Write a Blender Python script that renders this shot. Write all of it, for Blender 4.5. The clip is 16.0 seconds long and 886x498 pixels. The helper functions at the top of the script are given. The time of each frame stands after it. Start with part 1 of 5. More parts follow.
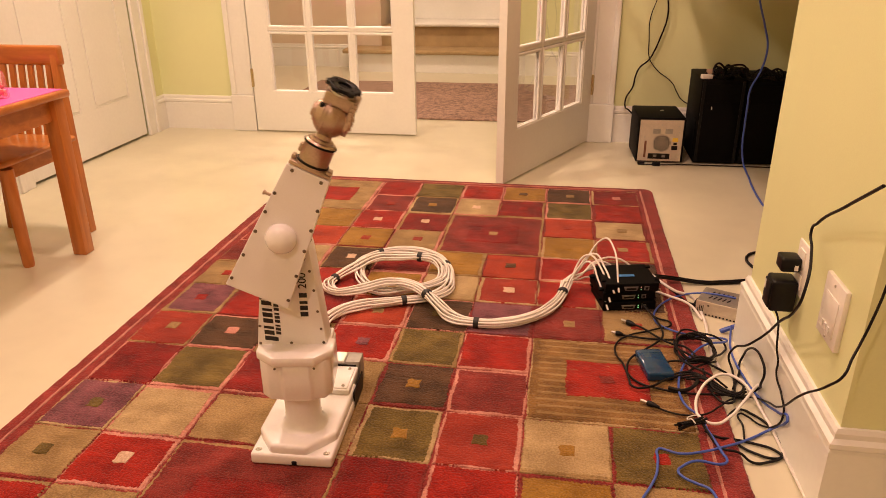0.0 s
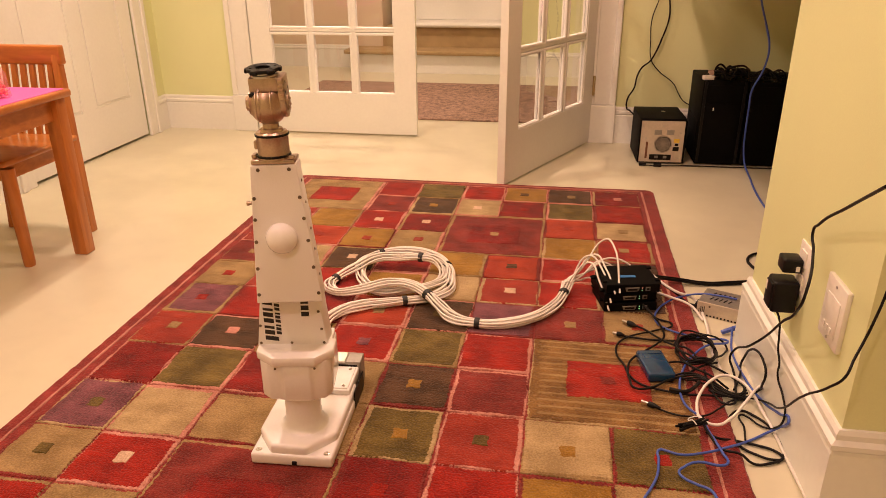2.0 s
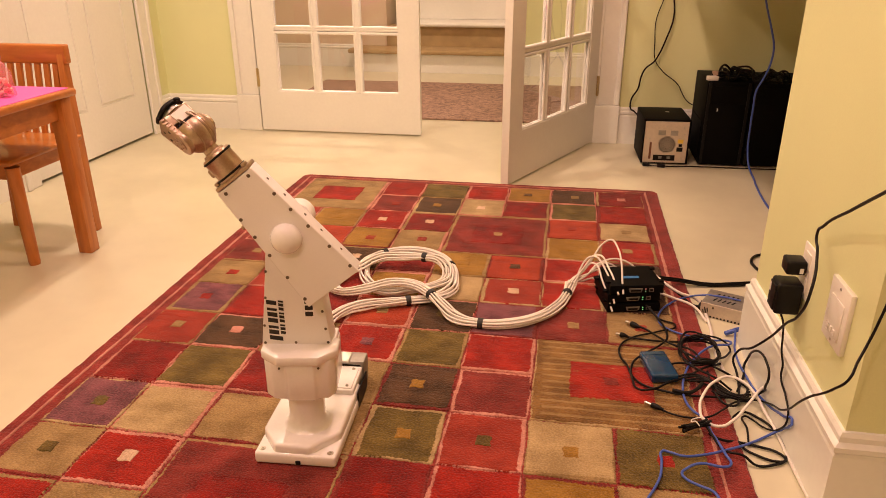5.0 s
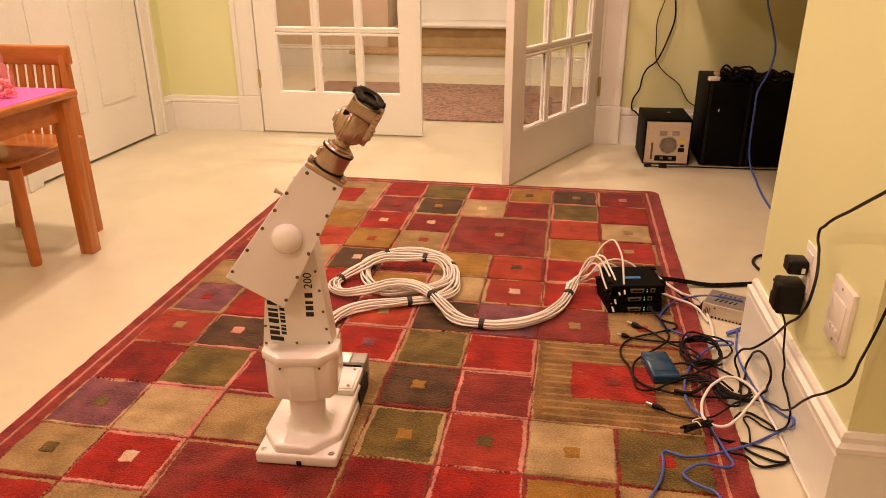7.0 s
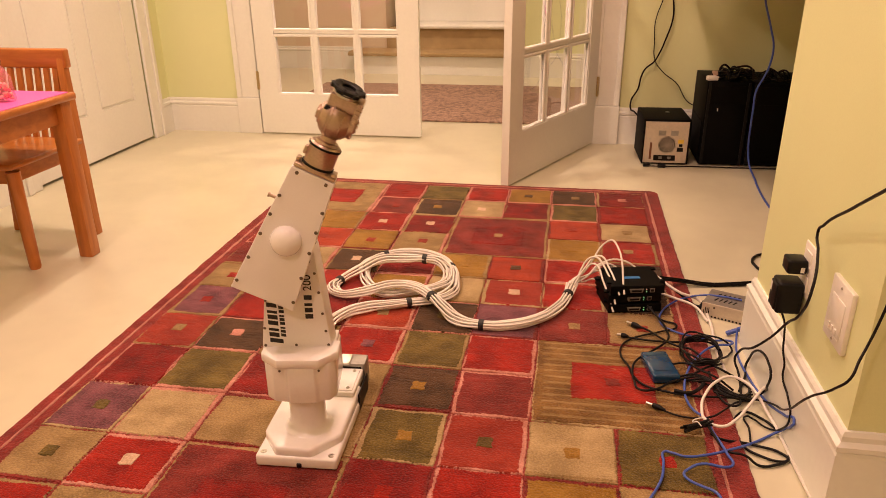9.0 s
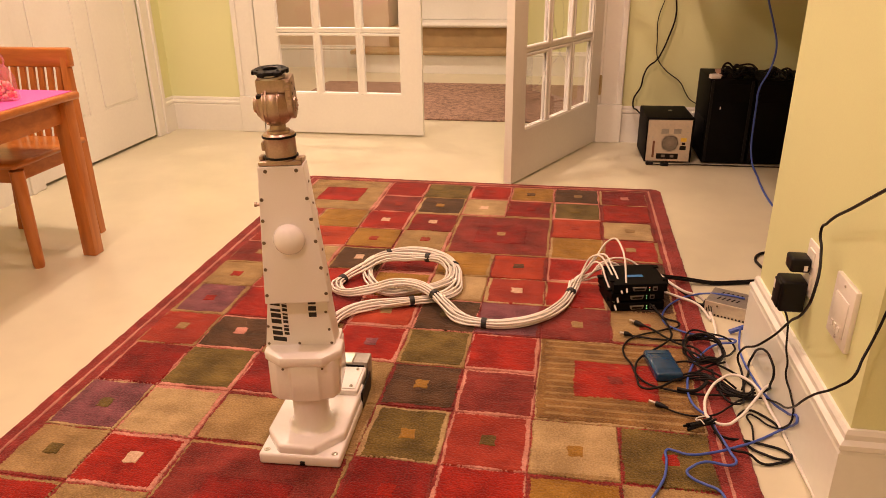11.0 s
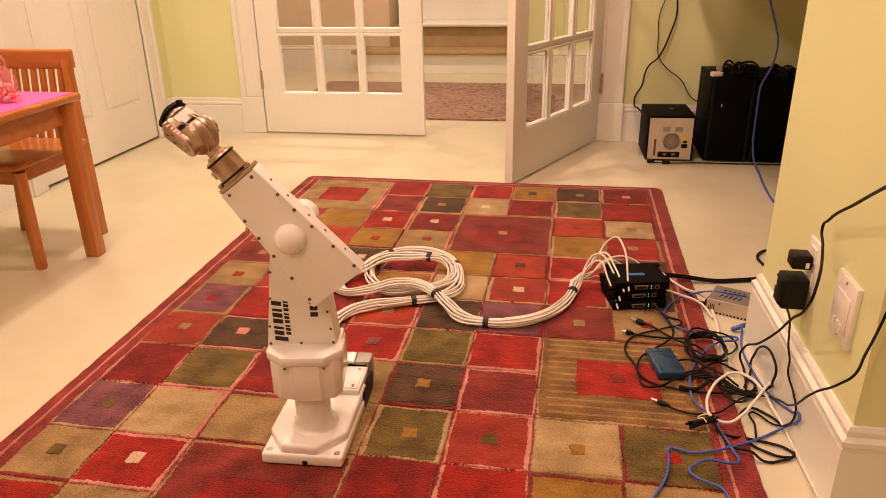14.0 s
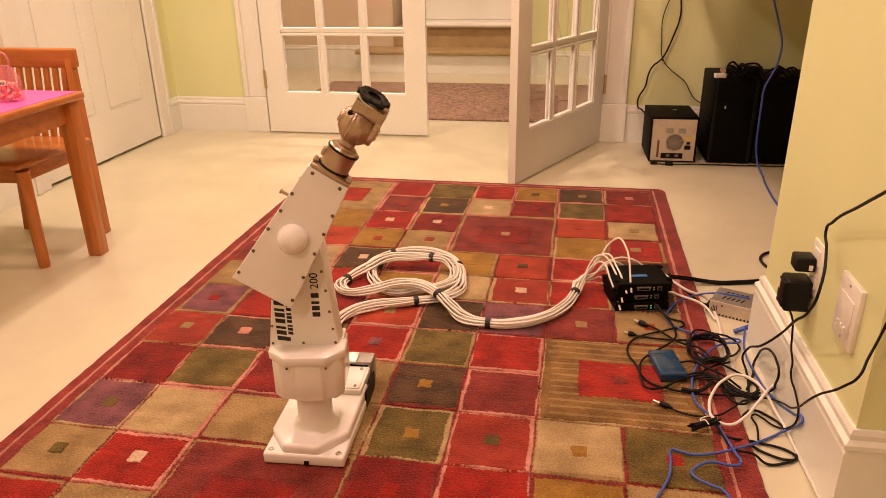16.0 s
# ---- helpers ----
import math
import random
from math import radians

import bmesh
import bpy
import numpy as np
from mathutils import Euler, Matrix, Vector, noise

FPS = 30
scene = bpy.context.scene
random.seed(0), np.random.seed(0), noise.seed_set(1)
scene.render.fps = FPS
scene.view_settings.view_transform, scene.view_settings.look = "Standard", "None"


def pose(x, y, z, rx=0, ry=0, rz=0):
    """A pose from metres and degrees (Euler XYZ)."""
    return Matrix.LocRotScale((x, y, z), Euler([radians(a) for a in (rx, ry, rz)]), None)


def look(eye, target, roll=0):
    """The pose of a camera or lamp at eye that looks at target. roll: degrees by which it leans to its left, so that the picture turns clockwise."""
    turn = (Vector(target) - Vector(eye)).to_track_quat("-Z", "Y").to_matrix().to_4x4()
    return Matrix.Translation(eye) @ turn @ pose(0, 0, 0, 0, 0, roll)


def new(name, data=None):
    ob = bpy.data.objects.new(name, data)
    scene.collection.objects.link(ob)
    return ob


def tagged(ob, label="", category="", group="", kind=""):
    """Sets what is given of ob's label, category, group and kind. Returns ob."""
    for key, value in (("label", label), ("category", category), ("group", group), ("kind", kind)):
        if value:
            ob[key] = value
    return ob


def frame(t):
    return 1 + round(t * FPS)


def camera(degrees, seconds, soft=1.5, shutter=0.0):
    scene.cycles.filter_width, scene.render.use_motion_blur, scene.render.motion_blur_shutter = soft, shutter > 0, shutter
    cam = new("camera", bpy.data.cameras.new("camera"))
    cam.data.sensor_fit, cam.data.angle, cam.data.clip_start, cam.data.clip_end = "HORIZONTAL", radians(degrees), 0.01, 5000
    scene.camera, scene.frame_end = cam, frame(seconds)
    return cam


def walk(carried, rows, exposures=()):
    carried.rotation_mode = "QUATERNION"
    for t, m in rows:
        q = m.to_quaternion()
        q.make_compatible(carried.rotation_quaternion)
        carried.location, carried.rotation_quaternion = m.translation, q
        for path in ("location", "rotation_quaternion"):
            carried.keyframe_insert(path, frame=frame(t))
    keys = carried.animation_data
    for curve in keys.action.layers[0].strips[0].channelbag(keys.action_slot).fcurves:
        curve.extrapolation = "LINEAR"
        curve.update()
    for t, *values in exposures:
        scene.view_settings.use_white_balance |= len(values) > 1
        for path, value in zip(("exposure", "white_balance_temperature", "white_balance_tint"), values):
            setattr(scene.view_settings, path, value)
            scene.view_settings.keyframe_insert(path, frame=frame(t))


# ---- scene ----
cam = camera(63.0, 16.0, soft=0.75, shutter=0.5)
PATH = [
    (0, (-0.384, -3.017, 0.958), (-0.687, -1.197, 0.188), -0.4),
    (0.5, (-0.383, -3.018, 0.956), (-0.689, -1.197, 0.187), -0.3),
    (1, (-0.385, -3.018, 0.958), (-0.694, -1.198, 0.187), 0.0),
    (1.5, (-0.384, -3.017, 0.959), (-0.691, -1.197, 0.19), -0.0),
    (2, (-0.384, -3.016, 0.956), (-0.69, -1.195, 0.188), -0.3),
    (2.5, (-0.384, -3.018, 0.956), (-0.69, -1.197, 0.189), -0.4),
    (3, (-0.385, -3.016, 0.957), (-0.691, -1.196, 0.189), -0.4),
    (3.5, (-0.384, -3.017, 0.956), (-0.698, -1.197, 0.188), -0.3),
    (4, (-0.386, -3.017, 0.958), (-0.699, -1.198, 0.188), -0.2),
    (6.5, (-0.385, -3.019, 0.96), (-0.701, -1.2, 0.19), -0.2),
    (7, (-0.384, -3.017, 0.957), (-0.703, -1.197, 0.19), -0.3),
    (7.5, (-0.382, -3.017, 0.958), (-0.702, -1.199, 0.189), -0.6),
    (8, (-0.382, -3.018, 0.956), (-0.698, -1.197, 0.193), -0.6),
    (8.5, (-0.384, -3.017, 0.958), (-0.697, -1.196, 0.194), -0.5),
    (9, (-0.383, -3.016, 0.958), (-0.701, -1.196, 0.193), -0.6),
    (11.5, (-0.384, -3.018, 0.958), (-0.709, -1.2, 0.189), -0.7),
    (12, (-0.383, -3.016, 0.957), (-0.707, -1.199, 0.188), -0.6),
    (12.5, (-0.383, -3.017, 0.959), (-0.705, -1.201, 0.186), -0.4),
    (13, (-0.381, -3.018, 0.96), (-0.719, -1.203, 0.192), -0.8),
    (13.5, (-0.382, -3.017, 0.957), (-0.715, -1.201, 0.187), -1.0),
    (14, (-0.381, -3.018, 0.957), (-0.712, -1.202, 0.188), -1.1),
    (14.5, (-0.381, -3.017, 0.957), (-0.709, -1.201, 0.185), -1.0),
    (15, (-0.381, -3.017, 0.958), (-0.716, -1.203, 0.186), -1.0),
    (15.5, (-0.382, -3.018, 0.959), (-0.717, -1.203, 0.19), -0.7),
    (16, (-0.382, -3.017, 0.957), (-0.719, -1.202, 0.189), -0.9),
]
walk(cam, [(t, look(eye, target, roll)) for t, eye, target, roll in PATH])

# ---------------------------------------------------------------- light
world = bpy.data.worlds.new("world")
scene.world = world
world.use_nodes = True
world.node_tree.nodes["Background"].inputs[0].default_value = (1.0, 0.75, 0.5, 1)
world.node_tree.nodes["Background"].inputs[1].default_value = 0.04
CEILING = 2.6


def downlight(x, y, watts, colour, size=0.16):
    lamp = bpy.data.lights.new("downlight", "AREA")
    lamp.shape, lamp.size, lamp.energy, lamp.color = "DISK", size, watts, colour
    ob = new("downlight_lamp", lamp)
    ob.location = (x, y, CEILING - 0.035)
    return ob


# Unseen ceiling lamps; places, watts and tints set to balance the brightness.
ROOM_LAMPS = [(-0.50, -0.85), (-2.0, -0.60), (-1.8, -2.3), (-0.50, -2.15), (-1.2, -4.0)]
ROOM_WATTS = [20, 27, 14, 10, 20]
HALL_LAMPS = [(-2.3, 1.9), (-0.9, 1.9)]
ROOM_COLOURS = [(1.0, 0.62, 0.47), (1.0, 0.72, 0.56), (1.0, 0.635, 0.53), (1.0, 0.575, 0.515), (1.0, 0.60, 0.51)]
for (x, y), watts, colour in zip(ROOM_LAMPS, ROOM_WATTS, ROOM_COLOURS):
    downlight(x, y, watts, colour)
for x, y in HALL_LAMPS:
    downlight(x, y, 21, (1.0, 0.675, 0.49))
scene.view_settings.exposure = 0.27


# ---------------------------------------------------------------- materials
def mat(name, colour, rough=0.5, metal=0.0, vary=0.08, scale=6.0, fine=120.0, bump=0.0, coat=0.0, random_amount=0.0, specular=0.5):
    """A surface with blotches at one scale and grain at another, and fine relief."""
    m = bpy.data.materials.new(name)
    m.use_nodes = True
    n, l = m.node_tree.nodes, m.node_tree.links
    b = n["Principled BSDF"]
    b.inputs["Roughness"].default_value, b.inputs["Metallic"].default_value = rough, metal
    b.inputs["Coat Weight"].default_value, b.inputs["Specular IOR Level"].default_value = coat, specular
    tc = n.new("ShaderNodeTexCoord")
    big, small = n.new("ShaderNodeTexNoise"), n.new("ShaderNodeTexNoise")
    big.inputs["Scale"].default_value, small.inputs["Scale"].default_value = scale, fine
    big.inputs["Detail"].default_value, small.inputs["Detail"].default_value = 5, 3
    for t in (big, small):
        l.new(tc.outputs["Object"], t.inputs["Vector"])
    add = n.new("ShaderNodeMath")
    add.operation = "ADD"
    l.new(big.outputs["Fac"], add.inputs[0]), l.new(small.outputs["Fac"], add.inputs[1])
    last = add.outputs[0]
    if random_amount:
        info, mul, plus = n.new("ShaderNodeObjectInfo"), n.new("ShaderNodeMath"), n.new("ShaderNodeMath")
        mul.operation, plus.operation = "MULTIPLY_ADD", "ADD"
        mul.inputs[1].default_value, mul.inputs[2].default_value = random_amount, -random_amount / 2
        l.new(info.outputs["Random"], mul.inputs[0])
        l.new(mul.outputs[0], plus.inputs[0]), l.new(last, plus.inputs[1])
        last = plus.outputs[0]
    ramp = n.new("ShaderNodeMapRange")
    ramp.inputs["From Min"].default_value, ramp.inputs["From Max"].default_value = 0.6, 1.4
    ramp.inputs["To Min"].default_value, ramp.inputs["To Max"].default_value = 1 - vary, 1 + vary
    l.new(last, ramp.inputs["Value"])
    mix = n.new("ShaderNodeVectorMath")
    mix.operation = "SCALE"
    mix.inputs[0].default_value = colour
    l.new(ramp.outputs[0], mix.inputs["Scale"])
    l.new(mix.outputs[0], b.inputs["Base Color"])
    if bump:
        bp = n.new("ShaderNodeBump")
        bp.inputs["Strength"].default_value, bp.inputs["Distance"].default_value = bump, 0.004
        l.new(small.outputs["Fac"], bp.inputs["Height"])
        l.new(bp.outputs[0], b.inputs["Normal"])
    return m


def wood_mat(name, dark, light, axis_scale, rough=0.35):
    m = bpy.data.materials.new(name)
    m.use_nodes = True
    n, l = m.node_tree.nodes, m.node_tree.links
    b = n["Principled BSDF"]
    b.inputs["Roughness"].default_value, b.inputs["Coat Weight"].default_value = rough, 0.25
    tc, mp, ns = n.new("ShaderNodeTexCoord"), n.new("ShaderNodeMapping"), n.new("ShaderNodeTexNoise")
    mp.inputs["Scale"].default_value = axis_scale
    ns.inputs["Scale"].default_value, ns.inputs["Detail"].default_value, ns.inputs["Distortion"].default_value = 9, 6, 0.6
    rp = n.new("ShaderNodeValToRGB")
    rp.color_ramp.elements[0].position, rp.color_ramp.elements[1].position = 0.3, 0.7
    rp.color_ramp.elements[0].color, rp.color_ramp.elements[1].color = (*dark, 1), (*light, 1)
    l.new(tc.outputs["Object"], mp.inputs["Vector"]), l.new(mp.outputs[0], ns.inputs["Vector"])
    l.new(ns.outputs["Fac"], rp.inputs["Fac"]), l.new(rp.outputs[0], b.inputs["Base Color"])
    bp = n.new("ShaderNodeBump")
    bp.inputs["Strength"].default_value, bp.inputs["Distance"].default_value = 0.15, 0.002
    l.new(ns.outputs["Fac"], bp.inputs["Height"]), l.new(bp.outputs[0], b.inputs["Normal"])
    return m


def wool_mat(name, colour, second=None, abrash=0.25):
    """Hand-knotted wool: stripes of uneven dye along the weft, tufts, and a soft sheen."""
    m = bpy.data.materials.new(name)
    m.use_nodes = True
    n, l = m.node_tree.nodes, m.node_tree.links
    b = n["Principled BSDF"]
    b.inputs["Roughness"].default_value = 0.95
    b.inputs["Specular IOR Level"].default_value = 0.15
    b.inputs["Sheen Weight"].default_value, b.inputs["Sheen Roughness"].default_value = 0.15, 0.5
    tc, geo, mp = n.new("ShaderNodeTexCoord"), n.new("ShaderNodeNewGeometry"), n.new("ShaderNodeMapping")
    mp.inputs["Scale"].default_value = (9, 60, 30)
    stripe, blotch, tuft = n.new("ShaderNodeTexNoise"), n.new("ShaderNodeTexNoise"), n.new("ShaderNodeTexNoise")
    stripe.inputs["Scale"].default_value, stripe.inputs["Detail"].default_value = 1, 3
    blotch.inputs["Scale"].default_value, tuft.inputs["Scale"].default_value = 15, 240
    blotch.inputs["Detail"].default_value = 4
    l.new(geo.outputs["Position"], mp.inputs["Vector"]), l.new(mp.outputs[0], stripe.inputs["Vector"])
    l.new(geo.outputs["Position"], blotch.inputs["Vector"]), l.new(geo.outputs["Position"], tuft.inputs["Vector"])
    a1, a2 = n.new("ShaderNodeMath"), n.new("ShaderNodeMath")
    a1.operation = "MULTIPLY_ADD"
    a1.inputs[1].default_value = 0.28
    a2.operation = "MULTIPLY_ADD"
    a2.inputs[1].default_value = 0.8
    l.new(stripe.outputs["Fac"], a1.inputs[0]), l.new(blotch.outputs["Fac"], a1.inputs[2])
    l.new(tuft.outputs["Fac"], a2.inputs[0]), l.new(a1.outputs[0], a2.inputs[2])
    r = n.new("ShaderNodeMapRange")
    r.inputs["From Min"].default_value, r.inputs["From Max"].default_value = 0.84, 1.42
    l.new(a2.outputs[0], r.inputs["Value"])
    mx = n.new("ShaderNodeMix")
    mx.data_type = "RGBA"
    second = second or tuple(c * (1 + abrash * 2) for c in colour)
    mx.inputs[6].default_value = (*[c * (1 - abrash) for c in colour], 1)
    mx.inputs[7].default_value = (*second, 1)
    l.new(r.outputs[0], mx.inputs[0]), l.new(mx.outputs[2], b.inputs["Base Color"])
    bp = n.new("ShaderNodeBump")
    bp.inputs["Strength"].default_value, bp.inputs["Distance"].default_value = 0.7, 0.006
    l.new(a2.outputs[0], bp.inputs["Height"]), l.new(bp.outputs[0], b.inputs["Normal"])
    return m


def glass_mat(name, colour=(1, 1, 1), rough=0.0, weight=1.0):
    m = bpy.data.materials.new(name)
    m.use_nodes = True
    b = m.node_tree.nodes["Principled BSDF"]
    b.inputs["Base Color"].default_value, b.inputs["Roughness"].default_value = (*colour, 1), rough
    b.inputs["Transmission Weight"].default_value, b.inputs["IOR"].default_value = weight, 1.45
    return m


def glow_mat(name, colour, strength):
    m = bpy.data.materials.new(name)
    m.use_nodes = True
    b = m.node_tree.nodes["Principled BSDF"]
    b.inputs["Emission Color"].default_value, b.inputs["Emission Strength"].default_value = (*colour, 1), strength
    return m


WALL = mat("green_wall_paint", (0.72, 0.745, 0.41), 0.6, vary=0.03, scale=3, fine=300, bump=0.08)
HALL_WALL = mat("beige_wall_paint", (0.70, 0.58, 0.44), 0.6, vary=0.03, scale=3, fine=300, bump=0.08)
# Tan chosen to warm the light bounced into the alcove.
WARM_TAN = mat("tan_warm_bounce", (0.62, 0.44, 0.19), 0.65, vary=0.04, scale=3, fine=300, bump=0.08)
TRIM = mat("white_trim_paint", (0.80, 0.795, 0.735), 0.32, vary=0.03, scale=5, fine=60, bump=0.03)
# Unseen ceiling; cream tint added so its bounce warms the shaded places.
CEIL = mat("ceiling_warm_tint", (0.80, 0.70, 0.50), 0.8, vary=0.03, bump=0.05)
FLOOR = mat("cream_stone_floor", (0.65, 0.61, 0.445), 0.32, vary=0.06, scale=1.6, fine=9, bump=0.0, coat=0.1)
CARPET = mat("tan_stair_carpet", (0.42, 0.30, 0.15), 0.95, vary=0.2, scale=12, fine=260, bump=0.5)
HALL_RUG = mat("mottled_hall_rug", (0.30, 0.19, 0.14), 0.95, vary=0.85, scale=34, fine=110, bump=0.6)
BRASS = mat("brass", (0.60, 0.48, 0.26), 0.35, 1.0, vary=0.15)
GLASS = glass_mat("window_glass")
ROBOT_WHITE = mat("white_enamel", (0.86, 0.835, 0.82), 0.22, vary=0.03, scale=12, fine=150, bump=0.03, coat=0.4)
ROBOT_PANEL = mat("white_powder_coat", (0.85, 0.82, 0.80), 0.38, vary=0.03, scale=12, fine=400, bump=0.06)
BRONZE = mat("bronze_anodised_metal", (0.47, 0.35, 0.265), 0.36, 0.9, vary=0.15, scale=30, fine=300, bump=0.05)
STEEL = mat("brushed_steel", (0.55, 0.52, 0.47), 0.3, 1.0, vary=0.12, scale=20, fine=300)
SCREW = mat("dark_screw_steel", (0.17, 0.13, 0.10), 0.4, 0.8, vary=0.2, scale=300)
BLACK = mat("black_plastic", (0.006, 0.0055, 0.0055), 0.42, vary=0.25, scale=20, bump=0.05, specular=0.2)
BLACK_METAL = mat("black_powder_metal", (0.003, 0.0027, 0.0025), 0.6, 0.0, vary=0.3, scale=9, fine=200, bump=0.08, specular=0.07)
GREY = mat("grey_metal", (0.36, 0.34, 0.31), 0.4, 0.6, vary=0.12, scale=30)
PRINT = mat("black_print", (0.012, 0.010, 0.010), 0.5, vary=0.1)
TABLE_WOOD = wood_mat("honey_brown_wood", (0.41, 0.128, 0.020), (0.57, 0.195, 0.037), (6, 6, 0.7))
SEAT_WOOD = wood_mat("honey_brown_seat_wood", (0.41, 0.128, 0.021), (0.55, 0.192, 0.036), (0.9, 3, 6))
PINK = mat("pink_table_mat", (0.85, 0.13, 0.50), 0.45, vary=0.04, scale=4)
WHITE_CABLE = mat("white_cable_jacket", (0.80, 0.75, 0.68), 0.4, vary=0.06, scale=30)
BLACK_CABLE = mat("black_cable_jacket", (0.006, 0.005, 0.005), 0.45, vary=0.2, scale=30, specular=0.2)
BLUE_CABLE = mat("blue_cable_jacket", (0.05, 0.10, 0.42), 0.35, vary=0.1, scale=30)
TIE = mat("black_tie", (0.015, 0.014, 0.014), 0.6, vary=0.2)
WHITE_PLASTIC = mat("white_plastic", (0.80, 0.77, 0.70), 0.35, vary=0.03)


# ---------------------------------------------------------------- mesh tools
def part(name, bm, material, parent=None, label="", smooth=False):
    """Links a bmesh as one mesh object, under a thing or a part."""
    me = bpy.data.meshes.new(name)
    bm.normal_update()
    bm.to_mesh(me)
    bm.free()
    for p in me.polygons:
        p.use_smooth = smooth
    for m in (material if isinstance(material, (list, tuple)) else [material]):
        me.materials.append(m)
    if smooth:
        me.set_sharp_from_angle(angle=radians(40))
    ob = new(name, me)
    if parent is not None:
        ob.parent = parent
    if label:
        ob["label"] = label
    return ob


def thing(name, label, category, m=None, group="", kind=""):
    ob = new(name)
    ob.empty_display_size = 0.05
    if m is not None:
        ob.matrix_basis = m
    return tagged(ob, label, category, group, kind)


def box(bm, lo, hi, bevel=0.0, segments=2, m=None, mi=0):
    lo, hi = Vector(lo), Vector(hi)
    made = bmesh.ops.create_cube(bm, size=1)["verts"]
    for v in made:
        v.co = Vector(((lo[i] + hi[i]) / 2 + v.co[i] * (hi[i] - lo[i]) for i in range(3)))
    faces = list({f for v in made for f in v.link_faces})
    for f in faces:
        f.material_index = mi
    if bevel:
        edges = list({e for v in made for e in v.link_edges})
        r = bmesh.ops.bevel(bm, geom=edges, offset=bevel, segments=segments, affect="EDGES", profile=0.5)
        made = list({v for f in r["faces"] for v in f.verts} | {v for v in made if v.is_valid})
    if m is not None:
        bmesh.ops.transform(bm, matrix=m, verts=list({v for v in made}))
    return made


def prism(bm, outline, z0, z1, bevel=0.0, segments=2, m=None):
    """An outline of (x, y) raised from z0 to z1."""
    low = [bm.verts.new((x, y, z0)) for x, y in outline]
    high = [bm.verts.new((x, y, z1)) for x, y in outline]
    k = len(outline)
    fs = [bm.faces.new(list(reversed(low))), bm.faces.new(high)]
    for i in range(k):
        fs.append(bm.faces.new((low[i], low[(i + 1) % k], high[(i + 1) % k], high[i])))
    bmesh.ops.recalc_face_normals(bm, faces=fs)
    verts = low + high
    if bevel:
        r = bmesh.ops.bevel(bm, geom=list({e for f in fs for e in f.edges}), offset=bevel, segments=segments, affect="EDGES", profile=0.5)
        verts = list({v for f in r["faces"] for v in f.verts} | {v for v in verts if v.is_valid})
    if m is not None:
        bmesh.ops.transform(bm, matrix=m, verts=verts)
    return verts


def lathe(bm, profile, m=None, steps=40, caps=True):
    """A profile of (radius, height) turned round z."""
    rings = []
    for r, z in profile:
        rings.append([bm.verts.new((r * math.cos(2 * math.pi * i / steps), r * math.sin(2 * math.pi * i / steps), z)) for i in range(steps)] if r > 1e-6 else [bm.verts.new((0, 0, z))])
    for a, b in zip(rings, rings[1:]):
        for i in range(steps):
            j = (i + 1) % steps
            if len(a) == 1 and len(b) > 1:
                bm.faces.new((a[0], b[j], b[i]))
            elif len(b) == 1 and len(a) > 1:
                bm.faces.new((a[i], a[j], b[0]))
            elif len(a) > 1:
                bm.faces.new((a[i], a[j], b[j], b[i]))
    if caps and len(rings[0]) > 1:
        bm.faces.new(list(reversed(rings[0])))
    if caps and len(rings[-1]) > 1:
        bm.faces.new(rings[-1])
    verts = [v for ring in rings for v in ring]
    if m is not None:
        bmesh.ops.transform(bm, matrix=m, verts=verts)
    return verts


def block(name, lo, hi, material, parent=None, bevel=0.0, label="", m=None):
    bm = bmesh.new()
    box(bm, lo, hi, bevel, m=m)
    return part(name, bm, material, parent, label)


def extrude_profile(bm, profile, start, end, inward, mitre_start=(0, 0, 0), mitre_end=(0, 0, 0)):
    """A moulding: a profile of (depth, height) drawn from start to end; inward is the way it stands proud."""
    start, end, inward = Vector(start), Vector(end), Vector(inward)
    a = [bm.verts.new(start + (inward + Vector(mitre_start)) * d + Vector((0, 0, h))) for d, h in profile]
    b = [bm.verts.new(end + (inward + Vector(mitre_end)) * d + Vector((0, 0, h))) for d, h in profile]
    k = len(profile)
    fs = [bm.faces.new(a), bm.faces.new(list(reversed(b)))]
    for i in range(k):
        fs.append(bm.faces.new((a[i], b[i], b[(i + 1) % k], a[(i + 1) % k])))
    bmesh.ops.recalc_face_normals(bm, faces=fs)


BASE_PROFILE = [(0, 0), (0.016, 0), (0.016, 0.145), (0.013, 0.150), (0.018, 0.156), (0.018, 0.165), (0.010, 0.172), (0.010, 0.182), (0.006, 0.190), (0, 0.190)]


def baseboard(runs, label="white painted moulded baseboard along the wall"):
    for s, e, inward, *mitres in runs:
        bm = bmesh.new()
        extrude_profile(bm, BASE_PROFILE, (*s, 0), (*e, 0), (*inward, 0), *[(*m, 0) for m in mitres])
        tagged(part("baseboard", bm, TRIM), label, "baseboard", kind="structure")


def cable(name, points, radius, material, label, group="", parent=None, category="cable", resolution=6):
    """A round cable through the points, smoothed."""
    cu = bpy.data.curves.new(name, "CURVE")
    cu.dimensions, cu.bevel_depth, cu.bevel_resolution, cu.resolution_u, cu.use_fill_caps = "3D", radius, 2, resolution, True
    sp = cu.splines.new("BEZIER")
    sp.bezier_points.add(len(points) - 1)
    for bp, p in zip(sp.bezier_points, points):
        bp.co = p
        bp.handle_left_type = bp.handle_right_type = "AUTO"
    cu.materials.append(material)
    ob = new(name, cu)
    if parent is not None:
        ob.parent = parent
        if label:
            ob["label"] = label
    else:
        tagged(ob, label, category, group)
    return ob


# ---------------------------------------------------------------- the room
LEFT, BACK, RIGHT, NEAR = -2.650, 0.845, 1.7, -5.0
HALL_END = 3.22


